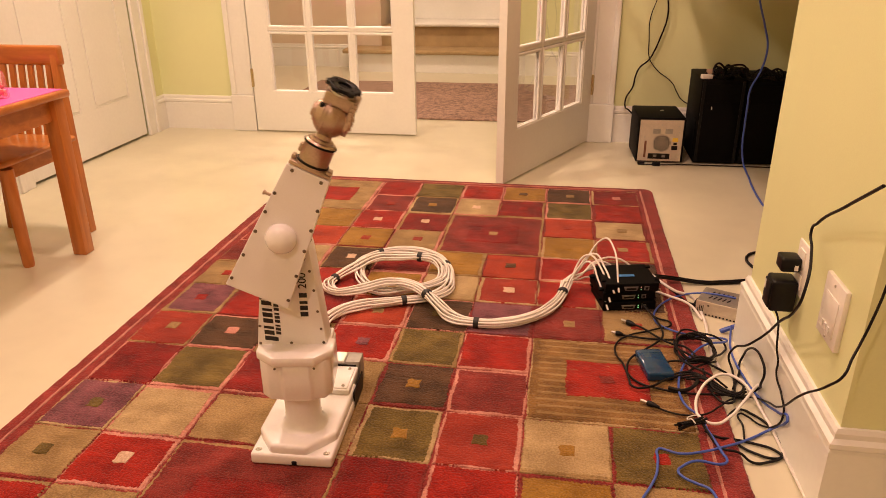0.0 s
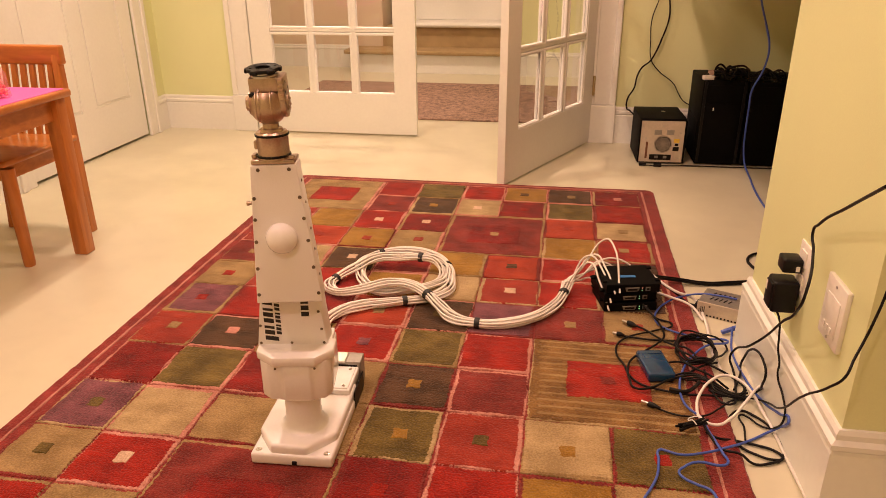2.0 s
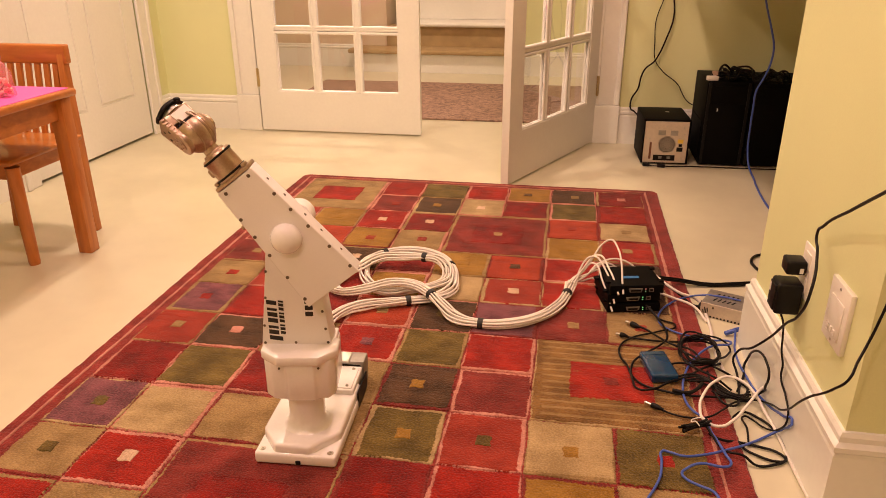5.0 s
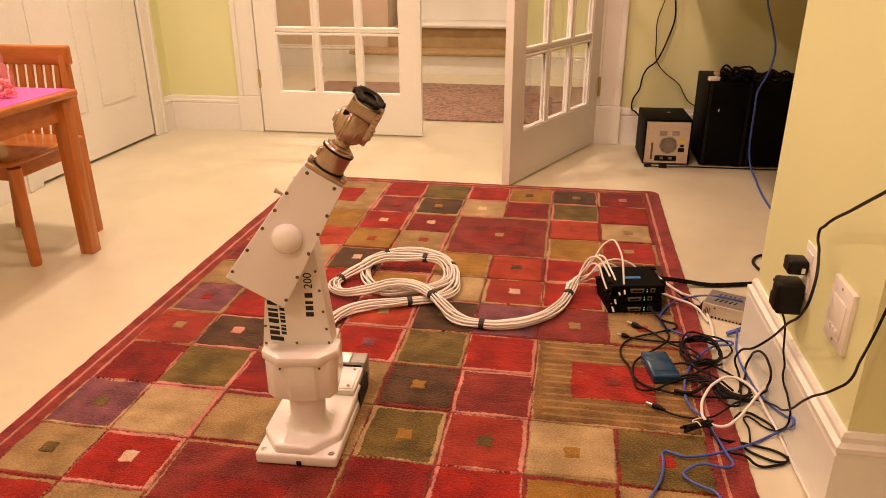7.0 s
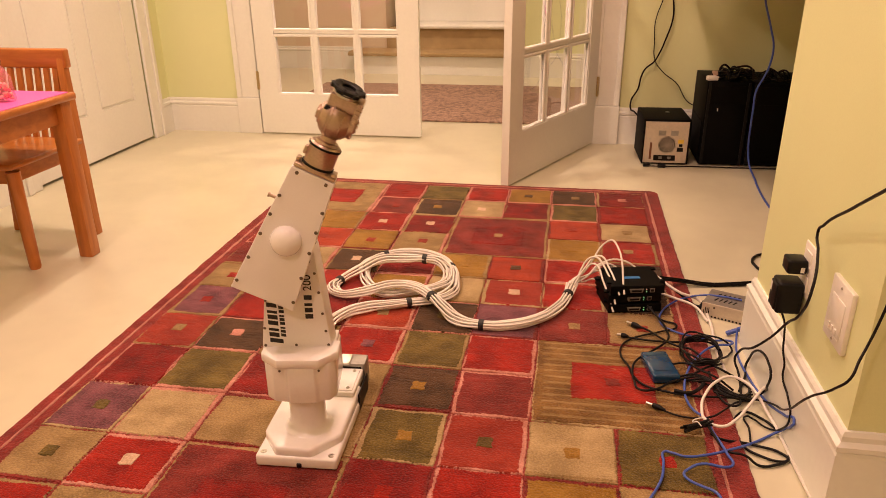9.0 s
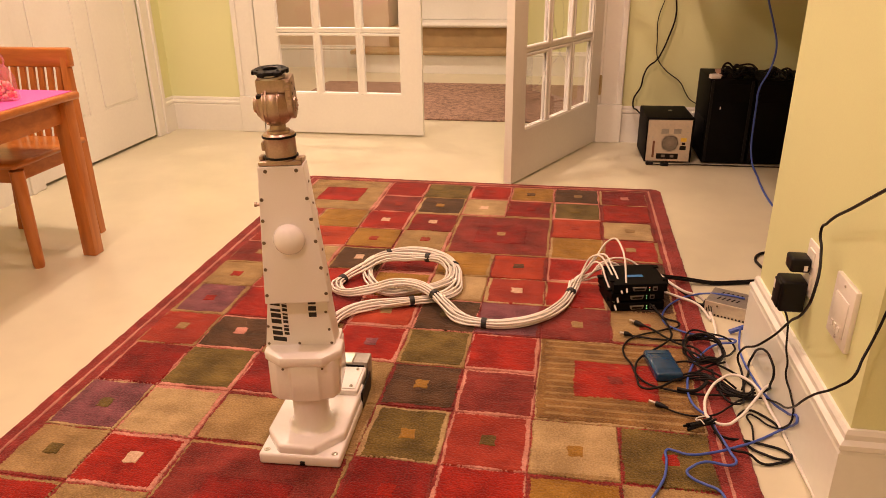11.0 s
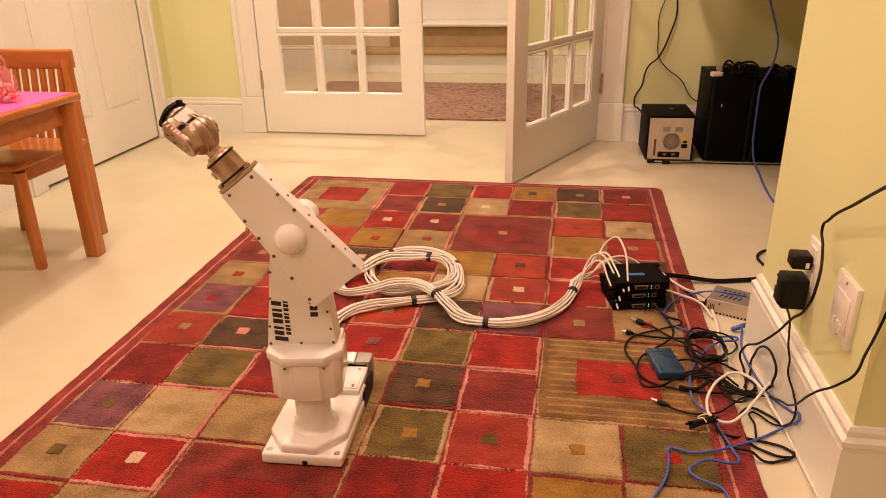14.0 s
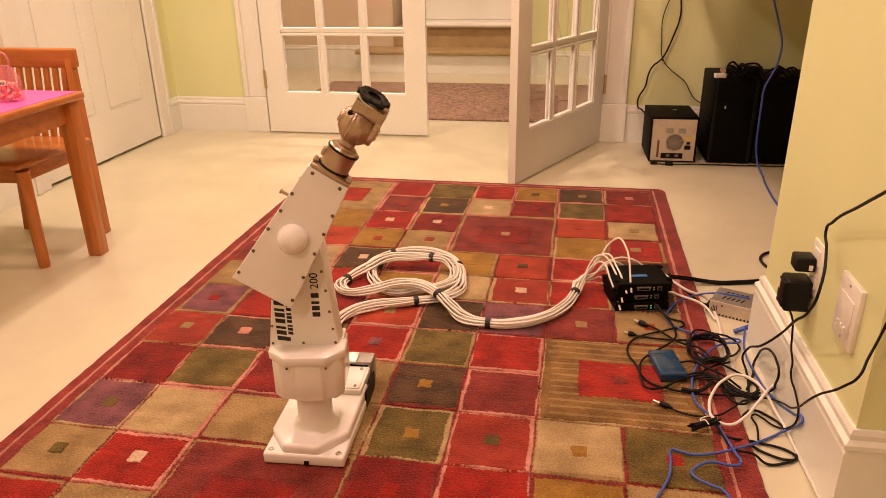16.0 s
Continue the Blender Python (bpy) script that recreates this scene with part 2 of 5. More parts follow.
def structure(name, lo, hi, material, label, category, bevel=0.0):
    return tagged(block(name, lo, hi, material, bevel=bevel), label, category, kind="structure")


structure("floor", (-6.2, NEAR - 0.2, -0.1), (2.6, 4.9, 0.0), FLOOR, "cream polished stone floor with faint mottling", "floor")
structure("ceiling", (-6.2, NEAR - 0.2, CEILING), (2.6, 4.9, CEILING + 0.1), CEIL, "plain unseen ceiling tinted cream to warm the shade", "ceiling")
# back wall round the double doors
OPEN_L, OPEN_R, HEAD = -2.085, -0.255, 2.045
structure("wall_north_left", (LEFT, BACK, 0), (OPEN_L - 0.02, BACK + 0.12, CEILING), WALL, "pale green painted wall beside the double doors", "wall")
structure("wall_north_right", (OPEN_R + 0.02, BACK, 0), (RIGHT, BACK + 0.12, CEILING), WALL, "pale green painted wall behind the computer", "wall")
structure("wall_north_head", (OPEN_L - 0.02, BACK, HEAD + 0.02), (OPEN_R + 0.02, BACK + 0.12, CEILING), WALL, "pale green painted wall over the double doors", "wall")
# left wall with a closed panel door
DOOR_A, DOOR_B, DOOR_H = -0.315, 0.625, 2.05
structure("wall_west_near", (LEFT - 0.12, NEAR, 0), (LEFT, DOOR_A - 0.02, CEILING), WALL, "pale green painted side wall", "wall")
structure("wall_west_far", (LEFT - 0.12, DOOR_B + 0.02, 0), (LEFT, BACK + 0.12, CEILING), WALL, "pale green painted side wall", "wall")
structure("wall_west_head", (LEFT - 0.12, DOOR_A - 0.02, DOOR_H + 0.02), (LEFT, DOOR_B + 0.02, CEILING), WALL, "pale green painted wall over the door", "wall")
structure("wall_south", (LEFT - 0.12, NEAR - 0.12, 0), (RIGHT + 0.12, NEAR, CEILING), WALL, "pale green painted wall", "wall")
# Unseen wall that closes the alcove; tan only to warm its bounced light.
structure("wall_east_near", (RIGHT, NEAR, 0), (RIGHT + 0.12, BACK + 0.12, CEILING), WARM_TAN, "unseen wall coloured tan to warm the bounced light", "wall")
# pier that ends the right-hand wall
PIER_NEAR, PIER_FAR = (0.121, -1.888), (0.109, -1.265)
bm = bmesh.new()
low = [bm.verts.new((x, y, 0)) for x, y in (PIER_NEAR, (RIGHT, PIER_NEAR[1]), (RIGHT, PIER_FAR[1]), PIER_FAR)]
high = [bm.verts.new((v.co.x, v.co.y, CEILING)) for v in low]
for k in range(4):
    bm.faces.new((low[k], low[(k + 1) % 4], high[(k + 1) % 4], high[k]))
bm.faces.new(high), bm.faces.new(list(reversed(low)))
tagged(part("wall_pier", bm, WALL), "pale green painted wall end with sockets", "wall", kind="structure")
# hall beyond
structure("wall_hall_left", (-6.1, HALL_END, 0), (-1.94, HALL_END + 0.12, CEILING), HALL_WALL, "beige painted hall wall", "wall")
structure("wall_hall_right", (-0.90, 2.94, 0), (2.5, 3.06, CEILING), WALL, "pale green painted hall wall", "wall")
structure("wall_hall_west", (-6.1, BACK + 0.12, 0), (-5.98, HALL_END, CEILING), HALL_WALL, "beige painted hall wall", "wall")
structure("wall_hall_east", (2.4, BACK + 0.12, 0), (2.52, 2.94, CEILING), HALL_WALL, "beige painted hall wall", "wall")
structure("wall_hall_south", (-6.1, BACK, 0), (LEFT - 0.12, BACK + 0.12, CEILING), HALL_WALL, "beige painted hall wall", "wall")
structure("wall_stair_end", (-2.1, 4.3, 0), (-0.7, 4.42, CEILING), TRIM, "white painted wall at the head of the stairs", "wall")
structure("wall_stair_left", (-2.15, HALL_END + 0.12, 0), (-1.94, 4.3, CEILING), HALL_WALL, "beige painted wall beside the stairs", "wall")
structure("wall_stair_right", (-0.90, 3.06, 0), (-0.78, 4.3, CEILING), HALL_WALL, "beige painted wall beside the stairs", "wall")

baseboard([((LEFT, BACK), (OPEN_L - 0.135, BACK), (0, -1)), ((OPEN_R + 0.135, BACK), (RIGHT, BACK), (0, -1)),
           ((LEFT, NEAR), (LEFT, DOOR_A - 0.10), (1, 0)), ((LEFT, DOOR_B + 0.10), (LEFT, BACK), (1, 0)),
           (PIER_NEAR, PIER_FAR, (-1, 0), (0, -1), (0, 1)), (PIER_NEAR, (RIGHT, PIER_NEAR[1]), (0, -1), (-1, 0)), (PIER_FAR, (RIGHT, PIER_FAR[1]), (0, 1), (-1, 0)),
           ((-6.0, HALL_END), (-2.2, HALL_END), (0, -1)), ((-0.90, 2.94), (2.4, 2.94), (0, -1))])


# door casing of the double doors: plinths, uprights with a raised outer band, head
for x0, x1, outer in ((OPEN_L - 0.135, OPEN_L - 0.005, -1), (OPEN_R + 0.005, OPEN_R + 0.135, 1)):
    bm = bmesh.new()
    box(bm, (x0, BACK - 0.018, 0.2), (x1, BACK, HEAD + 0.13), 0.004)
    xo = x0 if outer < 0 else x1 - 0.03
    box(bm, (xo, BACK - 0.030, 0.2), (xo + 0.03, BACK - 0.016, HEAD + 0.13), 0.006)
    xi = x1 - 0.022 if outer < 0 else x0
    box(bm, (xi, BACK - 0.025, 0.2), (xi + 0.022, BACK - 0.016, HEAD + 0.13), 0.005)
    box(bm, (x0 - 0.003, BACK - 0.034, 0), (x1 + 0.003, BACK - 0.001, 0.2), 0.004)
    tagged(part("trim", bm, TRIM), "white painted fluted door casing on a plinth block", "trim", kind="structure")
tagged(block("trim", (OPEN_L - 0.005, BACK - 0.02, HEAD + 0.005), (OPEN_R + 0.005, BACK, HEAD + 0.13), TRIM, bevel=0.004), "white painted head casing over the double doors", "trim", kind="structure")
for x0, x1 in ((OPEN_L - 0.02, OPEN_L), (OPEN_R, OPEN_R + 0.02)):
    tagged(block("trim", (x0, BACK, 0), (x1, BACK + 0.12, HEAD + 0.02), TRIM), "white painted door jamb", "trim", kind="structure")
tagged(block("trim", (OPEN_L, BACK, HEAD), (OPEN_R, BACK + 0.12, HEAD + 0.02), TRIM), "white painted door head jamb", "trim", kind="structure")
# casing of the side door
for y0, y1 in ((DOOR_A - 0.10, DOOR_A - 0.004), (DOOR_B + 0.004, DOOR_B + 0.10)):
    bm = bmesh.new()
    box(bm, (LEFT, y0, 0), (LEFT + 0.018, y1, DOOR_H + 0.10), 0.004)
    ymid = y0 if y0 < 0 else y1 - 0.03
    box(bm, (LEFT + 0.016, ymid, 0), (LEFT + 0.028, ymid + 0.03, DOOR_H + 0.10), 0.005)
    tagged(part("trim", bm, TRIM), "white painted door casing on the side wall", "trim", kind="structure")
tagged(block("trim", (LEFT, DOOR_A - 0.004, DOOR_H + 0.004), (LEFT + 0.02, DOOR_B + 0.004, DOOR_H + 0.10), TRIM, bevel=0.004), "white painted head casing", "trim", kind="structure")


# ---------------------------------------------------------------- doors
def french_leaf(name, label, width=0.91, height=2.03):
    """A leaf that stands on its lower corner: x from 0 along its width, y its thickness from 0 to 0.036."""
    leaf = thing(name, label, "door", kind="structure")
    th, stile, rail, z0 = 0.036, 0.112, 0.215, 0.010
    for x0, x1 in ((0, stile), (width - stile, width)):
        block("stile", (x0, 0, z0), (x1, th, height), TRIM, leaf)
    block("bottom_rail", (stile, 0, z0), (width - stile, th, z0 + rail), TRIM, leaf)
    gw, rows = width - 2 * stile, 5
    g0, g1 = z0 + rail, height - 0.12
    block("top_rail", (stile, 0, g1), (width - stile, th, height), TRIM, leaf)
    bar = 0.026
    for i in (1, 2):
        bm, x = bmesh.new(), stile + gw * i / 3
        box(bm, (x - bar / 2, 0.006, g0), (x + bar / 2, th - 0.006, g1), 0.005)
        part("muntin", bm, TRIM, leaf)
    for k in range(1, rows):
        bm, z = bmesh.new(), g0 + (g1 - g0) * k / rows
        box(bm, (stile, 0.005, z - bar / 2), (width - stile, th - 0.005, z + bar / 2), 0.005)
        part("muntin", bm, TRIM, leaf)
    # sloping beads round each pane, and the pane
    pw, ph = (gw - 2 * bar) / 3, (g1 - g0 - 4 * bar) / rows
    bead, lap = bmesh.new(), 0.006
    for y0, y1 in ((0.003, 0.014), (th - 0.014, th - 0.003)):
        for side in (-1, 1):
            box(bead, (-pw / 2 - lap, y0, side * ph / 2 - (lap if side < 0 else 0.009)), (pw / 2 + lap, y1, side * ph / 2 + (0.009 if side < 0 else lap)), 0.005, 2)
            box(bead, (side * pw / 2 - (lap if side < 0 else 0.009), y0 + 0.0004, -ph / 2), (side * pw / 2 + (0.009 if side < 0 else lap), y1, ph / 2), 0.005, 2)
    first_bead = part("glazing_bead", bead, TRIM, leaf)
    pane = bmesh.new()
    box(pane, (-pw / 2, 0.016, -ph / 2), (pw / 2, 0.020, ph / 2))
    first_pane = part("pane", pane, GLASS, leaf, "clear glass pane")
    first_pane.visible_shadow = False
    for k in range(rows):
        for i in range(3):
            at = ((stile + pw / 2 + i * (pw + bar)), 0, g0 + ph / 2 + k * (ph + bar))
            for ob in (first_bead, first_pane):
                o = ob if (k, i) == (0, 0) else ob.copy()
                if o is not ob:
                    scene.collection.objects.link(o)
                o.location = at
    return leaf


def hinge(parent, x, y, z, axis_y=True):
    bm = bmesh.new()
    lathe(bm, [(0.006, -0.05), (0.007, -0.046), (0.007, 0.046), (0.006, 0.05)], Matrix.Translation((x, y, z)), 12)
    box(bm, (x - 0.008, y + 0.001, z - 0.045), (x + 0.008, y + 0.006, z + 0.045))
    return part("hinge", bm, BRASS, parent, "brass hinge", True)


closed = french_leaf("door_1", "white closed french door leaf with fifteen clear panes")
closed.matrix_basis = pose(-2.078, 0.808, 0)
for z in (0.30, 1.02, 1.75):
    hinge(closed, -0.002, -0.004, z)
opened = french_leaf("door_2", "white french door leaf standing open into the room")
swing = math.degrees(math.atan2(0.022 - 0.826, -0.627 + 0.262))
opened.matrix_basis = pose(-0.275, 0.830, 0, 0, 0, swing)
for z in (0.30, 1.02, 1.75):
    hinge(opened, -0.003, 0.04, z)

side_door = thing("door_3", "white closed panel door with raised panels", "door", kind="structure")
W3 = DOOR_B - DOOR_A
block("slab", (LEFT - 0.030, DOOR_A, 0.012), (LEFT - 0.006, DOOR_B, DOOR_H), TRIM, side_door, 0.002)
SL = LEFT - 0.006
for y0, y1 in ((DOOR_A + 0.003, DOOR_A + 0.115), (DOOR_A + W3 / 2 - 0.055, DOOR_A + W3 / 2 + 0.055), (DOOR_B - 0.115, DOOR_B - 0.003)):
    block("stile", (SL, y0, 0.014), (SL + 0.005, y1, DOOR_H - 0.002), TRIM, side_door)
for z0, z1 in ((0.014, 0.235), (0.80, 0.98), (1.55, 1.66), (1.93, DOOR_H - 0.002)):
    for y0, y1 in ((DOOR_A + 0.115, DOOR_A + W3 / 2 - 0.055), (DOOR_A + W3 / 2 + 0.055, DOOR_B - 0.115)):
        block("rail", (SL, y0, z0), (SL + 0.005, y1, z1), TRIM, side_door)
for z0, z1 in ((0.235, 0.80), (0.98, 1.55), (1.66, 1.93)):
    for y0, y1 in ((DOOR_A + 0.115, DOOR_A + W3 / 2 - 0.055), (DOOR_A + W3 / 2 + 0.055, DOOR_B - 0.115)):
        bm = bmesh.new()
        box(bm, (SL, y0 + 0.012, z0 + 0.012), (SL + 0.005, y1 - 0.012, z1 - 0.012), 0.0045, 2)
        part("panel", bm, TRIM, side_door)

# ---------------------------------------------------------------- hall: stairs and rug
stairs = thing("staircase", "carpeted stairs with white risers rising from the hall", "stairs", kind="structure")
block("riser", (-2.17, 2.965, 0), (-0.905, 3.2, 0.150), TRIM, stairs, 0.002)
bm = bmesh.new()
box(bm, (-2.21, 2.925, 0.150), (-0.905, 3.215, 0.184), 0.012, 3)
part("tread", bm, CARPET, stairs, "tan carpeted tread", True)
block("riser", (-1.938, 3.20, 0.184), (-0.905, 3.44, 0.345), CARPET, stairs, 0.002)
bm = bmesh.new()
box(bm, (-1.80, 3.15, 0.345), (-0.905, 3.46, 0.385), 0.018, 3)
part("tread", bm, TRIM, stairs, "white rounded tread", True)
block("riser", (-1.80, 3.45, 0.385), (-0.905, 4.29, 0.95), TRIM, stairs, 0.002)

hall_rug = bmesh.new()
box(hall_rug, (-2.25, 1.23, 0.001), (-0.1, 2.47, 0.011), 0.003)
tagged(part("hall_rug", hall_rug, HALL_RUG), "mottled brown and pink rug in the hall", "rug")
# Rings added round the unseen lamps.
for i, (x, y) in enumerate(ROOM_LAMPS + HALL_LAMPS):
    bm = bmesh.new()
    lathe(bm, [(0.10, -0.010), (0.115, -0.006), (0.118, 0.0), (0.09, 0.0), (0.09, -0.008), (0.10, -0.010)], Matrix.Translation((x, y, CEILING)), 32, False)
    tagged(part("ceiling_light", bm, TRIM, smooth=True), "round recessed ceiling light with a white ring", "ceiling light", "recessed ceiling lights")

# ---------------------------------------------------------------- the patchwork rug
DYES = {
    "r": ((0.2254, 0.005681, 0.003694), (0.4424, 0.02272, 0.01047)), "c": ((0.1361, 0.005152, 0.005702), (0.3097, 0.01472, 0.01069)), "m": ((0.1484, 0.01398, 0.01166), (0.2968, 0.03846, 0.02916)),
    "w": ((0.2601, 0.02208, 0.01296), (0.3927, 0.046, 0.02376)), "o": ((0.3162, 0.0276, 0.00972), (0.4845, 0.06256, 0.0216)), "g": ((0.08707, 0.05756, 0.01089), (0.2264, 0.1522, 0.03732)),
    "d": ((0.0459, 0.02208, 0.00864), (0.1377, 0.06624, 0.03024)), "t": ((0.2742, 0.1685, 0.06279), (0.4321, 0.2889, 0.1256)), "p": ((0.3823, 0.26, 0.1166), (0.5485, 0.398, 0.2021)),
    "y": ((0.2671, 0.1294, 0.01555), (0.4186, 0.2242, 0.04277)), "u": ((0.1094, 0.03174, 0.04406), (0.3063, 0.1031, 0.1231)), "k": ((0.612, 0.414, 0.27), (0.7956, 0.5704, 0.4104)),
    "s": ((0.1484, 0.0702, 0.01847), (0.3364, 0.1785, 0.05346)), "b": ((0.179, 0.01766, 0.0162), (0.3718, 0.05005, 0.04212)), "i": ((0.4896, 0.184, 0.1304), (0.6732, 0.3128, 0.2484)),
}
WOOL = {k: wool_mat("wool_" + n, a, b) for (k, (a, b)), n in zip(DYES.items(), ("red", "crimson", "maroon", "brick", "orange_red", "olive", "dark_brown", "tan", "pale_tan", "gold", "purple", "cream", "striped_tan", "border", "pink"))}
# colour of each square, far row first, and of its small centre (a dot: none); a capital is the near corner of a square twice as large
SQUARES = ["--rgrydc", "T-mdpcgr", "wyrc--op", "woytM-yr", "mpdcyord", "twrypwrd", "urcodumt", "wdgrgr--", "cgctdmS-", "upttgwpg", "tr--cryt", "rtM-rryr", "gcrtdpcw"]
CENTRES = ["..r.wdti", "r.wykrgw", "yykk..wt", "twww..yt", "tkkcydrt", "rk.tykrr", "r.wtg.tw", "tiiu....", "..r.y...", "g...ygyr", "gk..r.yt", "..r.yyrt", "tykrtkgr"]
RUG_L, RUG_R, RUG_NEAR, PILE = -1.543, 0.008, -2.47, 0.012
COLS = [-1.479, -1.312, -1.129, -0.957, -0.776, -0.603, -0.426, -0.246, -0.060]
ROWS = [-0.058, -0.241, -0.430, -0.616, -0.800, -0.982, -1.153, -1.340, -1.516, -1.697, -1.876, -2.040, -2.225, -2.415]

rug = thing("patchwork_rug", "large wool rug of red, olive, tan and brown patchwork squares", "rug")


def pile_patch(name, x0, x1, y0, y1, z0, z1, material, parent, seed, wobble=0.0030, label="", steps=64):
    """A patch of pile with a wavering outline and softened edge."""
    rnd = random.Random(seed)
    ring = []
    for (ax, ay), (bx, by) in (((x0, y0), (x1, y0)), ((x1, y0), (x1, y1)), ((x1, y1), (x0, y1)), ((x0, y1), (x0, y0))):
        phase = rnd.uniform(0, 6.28)
        for i in range(steps):
            f = i / steps
            waver = wobble * 0.5 * math.sin(phase + f * 8) + rnd.uniform(-wobble, wobble) * 0.75
            along = Vector((bx - ax, by - ay)).normalized()
            ring.append((ax + (bx - ax) * f - along.y * waver, ay + (by - ay) * f + along.x * waver))
    cx, cy = (x0 + x1) / 2, (y0 + y1) / 2
    in_x, in_y = max(0.7, 1 - 0.006 / (x1 - x0)), max(0.7, 1 - 0.006 / (y1 - y0))
    bm = bmesh.new()
    low = [bm.verts.new((x, y, z0)) for x, y in ring]
    high = [bm.verts.new((cx + (x - cx) * in_x, cy + (y - cy) * in_y, z1 + rnd.uniform(-0.0004, 0.0004))) for x, y in ring]
    for i in range(len(ring)):
        j = (i + 1) % len(ring)
        bm.faces.new((low[i], low[j], high[j], high[i]))
    bm.faces.new(high)
    return part(name, bm, material, parent, label)


# border with rounded corners and a slightly uneven edge
rnd = random.Random(77)
ring = []
for cx, cy, a0 in ((RUG_R - 0.03, -0.03, 0), (RUG_L + 0.03, -0.03, 90), (RUG_L + 0.03, RUG_NEAR + 0.03, 180), (RUG_R - 0.03, RUG_NEAR + 0.03, 270)):
    ring += [(cx + 0.03 * math.cos(math.radians(a0 + 15 * k)), cy + 0.03 * math.sin(math.radians(a0 + 15 * k))) for k in range(7)]
edge = []
for (ax, ay), (bx, by) in zip(ring, ring[1:] + ring[:1]):
    count = max(1, int(math.hypot(bx - ax, by - ay) / 0.012))
    for k in range(count):
        f = k / count
        x, y = ax + (bx - ax) * f, ay + (by - ay) * f
        edge.append((x + rnd.uniform(-0.0014, 0.0014) + 0.004 * math.sin(2.6 * y), y + rnd.uniform(-0.0014, 0.0014) + 0.003 * math.sin(3.1 * x)))
bm = bmesh.new()
low, mid = [bm.verts.new((x, y, 0.001)) for x, y in edge], [bm.verts.new((x, y, PILE - 0.006)) for x, y in edge]
mx, my = (RUG_L + RUG_R) / 2, RUG_NEAR / 2
high = [bm.verts.new((x + math.copysign(min(0.004, abs(x - mx)), mx - x), y + math.copysign(min(0.004, abs(y - my)), my - y), PILE - 0.003)) for x, y in edge]
for k in range(len(edge)):
    n = (k + 1) % len(edge)
    bm.faces.new((low[k], low[n], mid[n], mid[k])), bm.faces.new((mid[k], mid[n], high[n], high[k]))
bm.faces.new(high), bm.faces.new(list(reversed(low)))
part("border", bm, WOOL["b"], rug, "wine-red wool border")
# pale pink lines inside the border
for x0, x1, y0, y1 in ((-1.510, -1.501, RUG_NEAR + 0.04, -0.030), (-0.047, -0.038, RUG_NEAR + 0.04, -0.030), (-1.500, -0.048, -0.036, -0.029)):
    pile_patch("border_line", x0, x1, y0, y1, PILE - 0.004, PILE - 0.001, WOOL["i"], rug, 5, 0.0022, "pale pink line in the border", 150)
GROUND = [WOOL["i"], WOOL["t"], WOOL["p"], WOOL["t"], WOOL["i"], WOOL["m"]]
for r in range(13):
    for c in range(8):
        code = SQUARES[r][c]
        if code == "-":
            continue
        x0, x1, y1, y0 = COLS[c], COLS[c + 1], ROWS[r], ROWS[r + 1]
        size = 1
        if code.isupper():
            y1, x1 = ROWS[r - 1], COLS[c + 2]
            size = 2
        y0 = max(y0, RUG_NEAR + 0.055)
        seed = r * 17 + c
        wob = random.Random(seed + 900)
        g = [wob.choice((0.0015, 0.003, 0.005, 0.008, 0.010)) for _ in range(4)]
        pile_patch("ground_square", x0, x1, y0, y1, PILE - 0.006, PILE - 0.0008, GROUND[wob.randrange(6)], rug, seed + 300)
        sq = pile_patch("pile_square", x0 + g[0], x1 - g[1], y0 + g[2], y1 - g[3], PILE - 0.004, PILE, WOOL[code.lower()], rug, seed)
        cc = CENTRES[r][c]
        if code == "S":  # raised ridges across the striped square
            for k in range(13):
                ys = y0 + 0.022 + k * 0.0262
                pile_patch("ridge", x0 + 0.012 + wob.uniform(0, 0.01), x1 - 0.012 - wob.uniform(0, 0.03), ys, ys + 0.011, PILE - 0.002, PILE + 0.0006, WOOL["t"], sq, seed + k, 0.0022, steps=40)
        if size == 2:
            inner = {"T": "r", "M": "c", "S": "r"}[code]
            pile_patch("inner_square", x0 + 0.085, x1 - 0.085, y0 + 0.10, y1 - 0.10, PILE - 0.003, PILE + 0.001, WOOL[inner], sq, seed + 60)
            if code != "T":
                cx, cy = (x0 + x1) / 2, (y0 + y1) / 2
                pile_patch("centre_square", cx - 0.018, cx + 0.018, cy - 0.018, cy + 0.018, PILE - 0.003, PILE + 0.002, WOOL["t" if code == "M" else "m"], sq, seed + 90, 0.003, steps=6)
        if cc not in ".-" and size == 1:
            cx, cy = (x0 + x1) / 2 + wob.uniform(-0.008, 0.008), (y0 + y1) / 2 + wob.uniform(-0.008, 0.008)
            pile_patch("centre_square", cx - 0.018, cx + 0.018, cy - 0.019, cy + 0.019, PILE - 0.003, PILE + 0.0012, WOOL[cc], sq, seed + 90, 0.003, steps=4)

# ---------------------------------------------------------------- the robot arm
AXIS, STAND, WAIST_TURN = (-0.872, -1.84), 0.013, 10
robot = thing("robot_arm", "white industrial robot arm with a bronze wrist standing on the rug", "robot arm", pose(*AXIS, STAND))
BASE = pose(0, 0, 0, 0, 0, 3.5)
WAIST = pose(0, 0, 0, 0, 0, WAIST_TURN)


def screw(parent, at, turn, radius=0.0035, height=0.003, label="dark screw head", material=SCREW):
    """A screw head that stands along +z before the turn."""
    bm = bmesh.new()
    lathe(bm, [(radius * 1.25, 0), (radius * 1.25, height * 0.3), (radius, height * 0.35), (radius * 0.9, height), (radius * 0.45, height), (radius * 0.4, height * 0.5), (0, height * 0.5)], Matrix.Translation(at) @ turn, 12)
    return part("screw", bm, material, parent, label, True)


UP = Matrix()
FRONT = pose(0, 0, 0, 90, 0, 0)

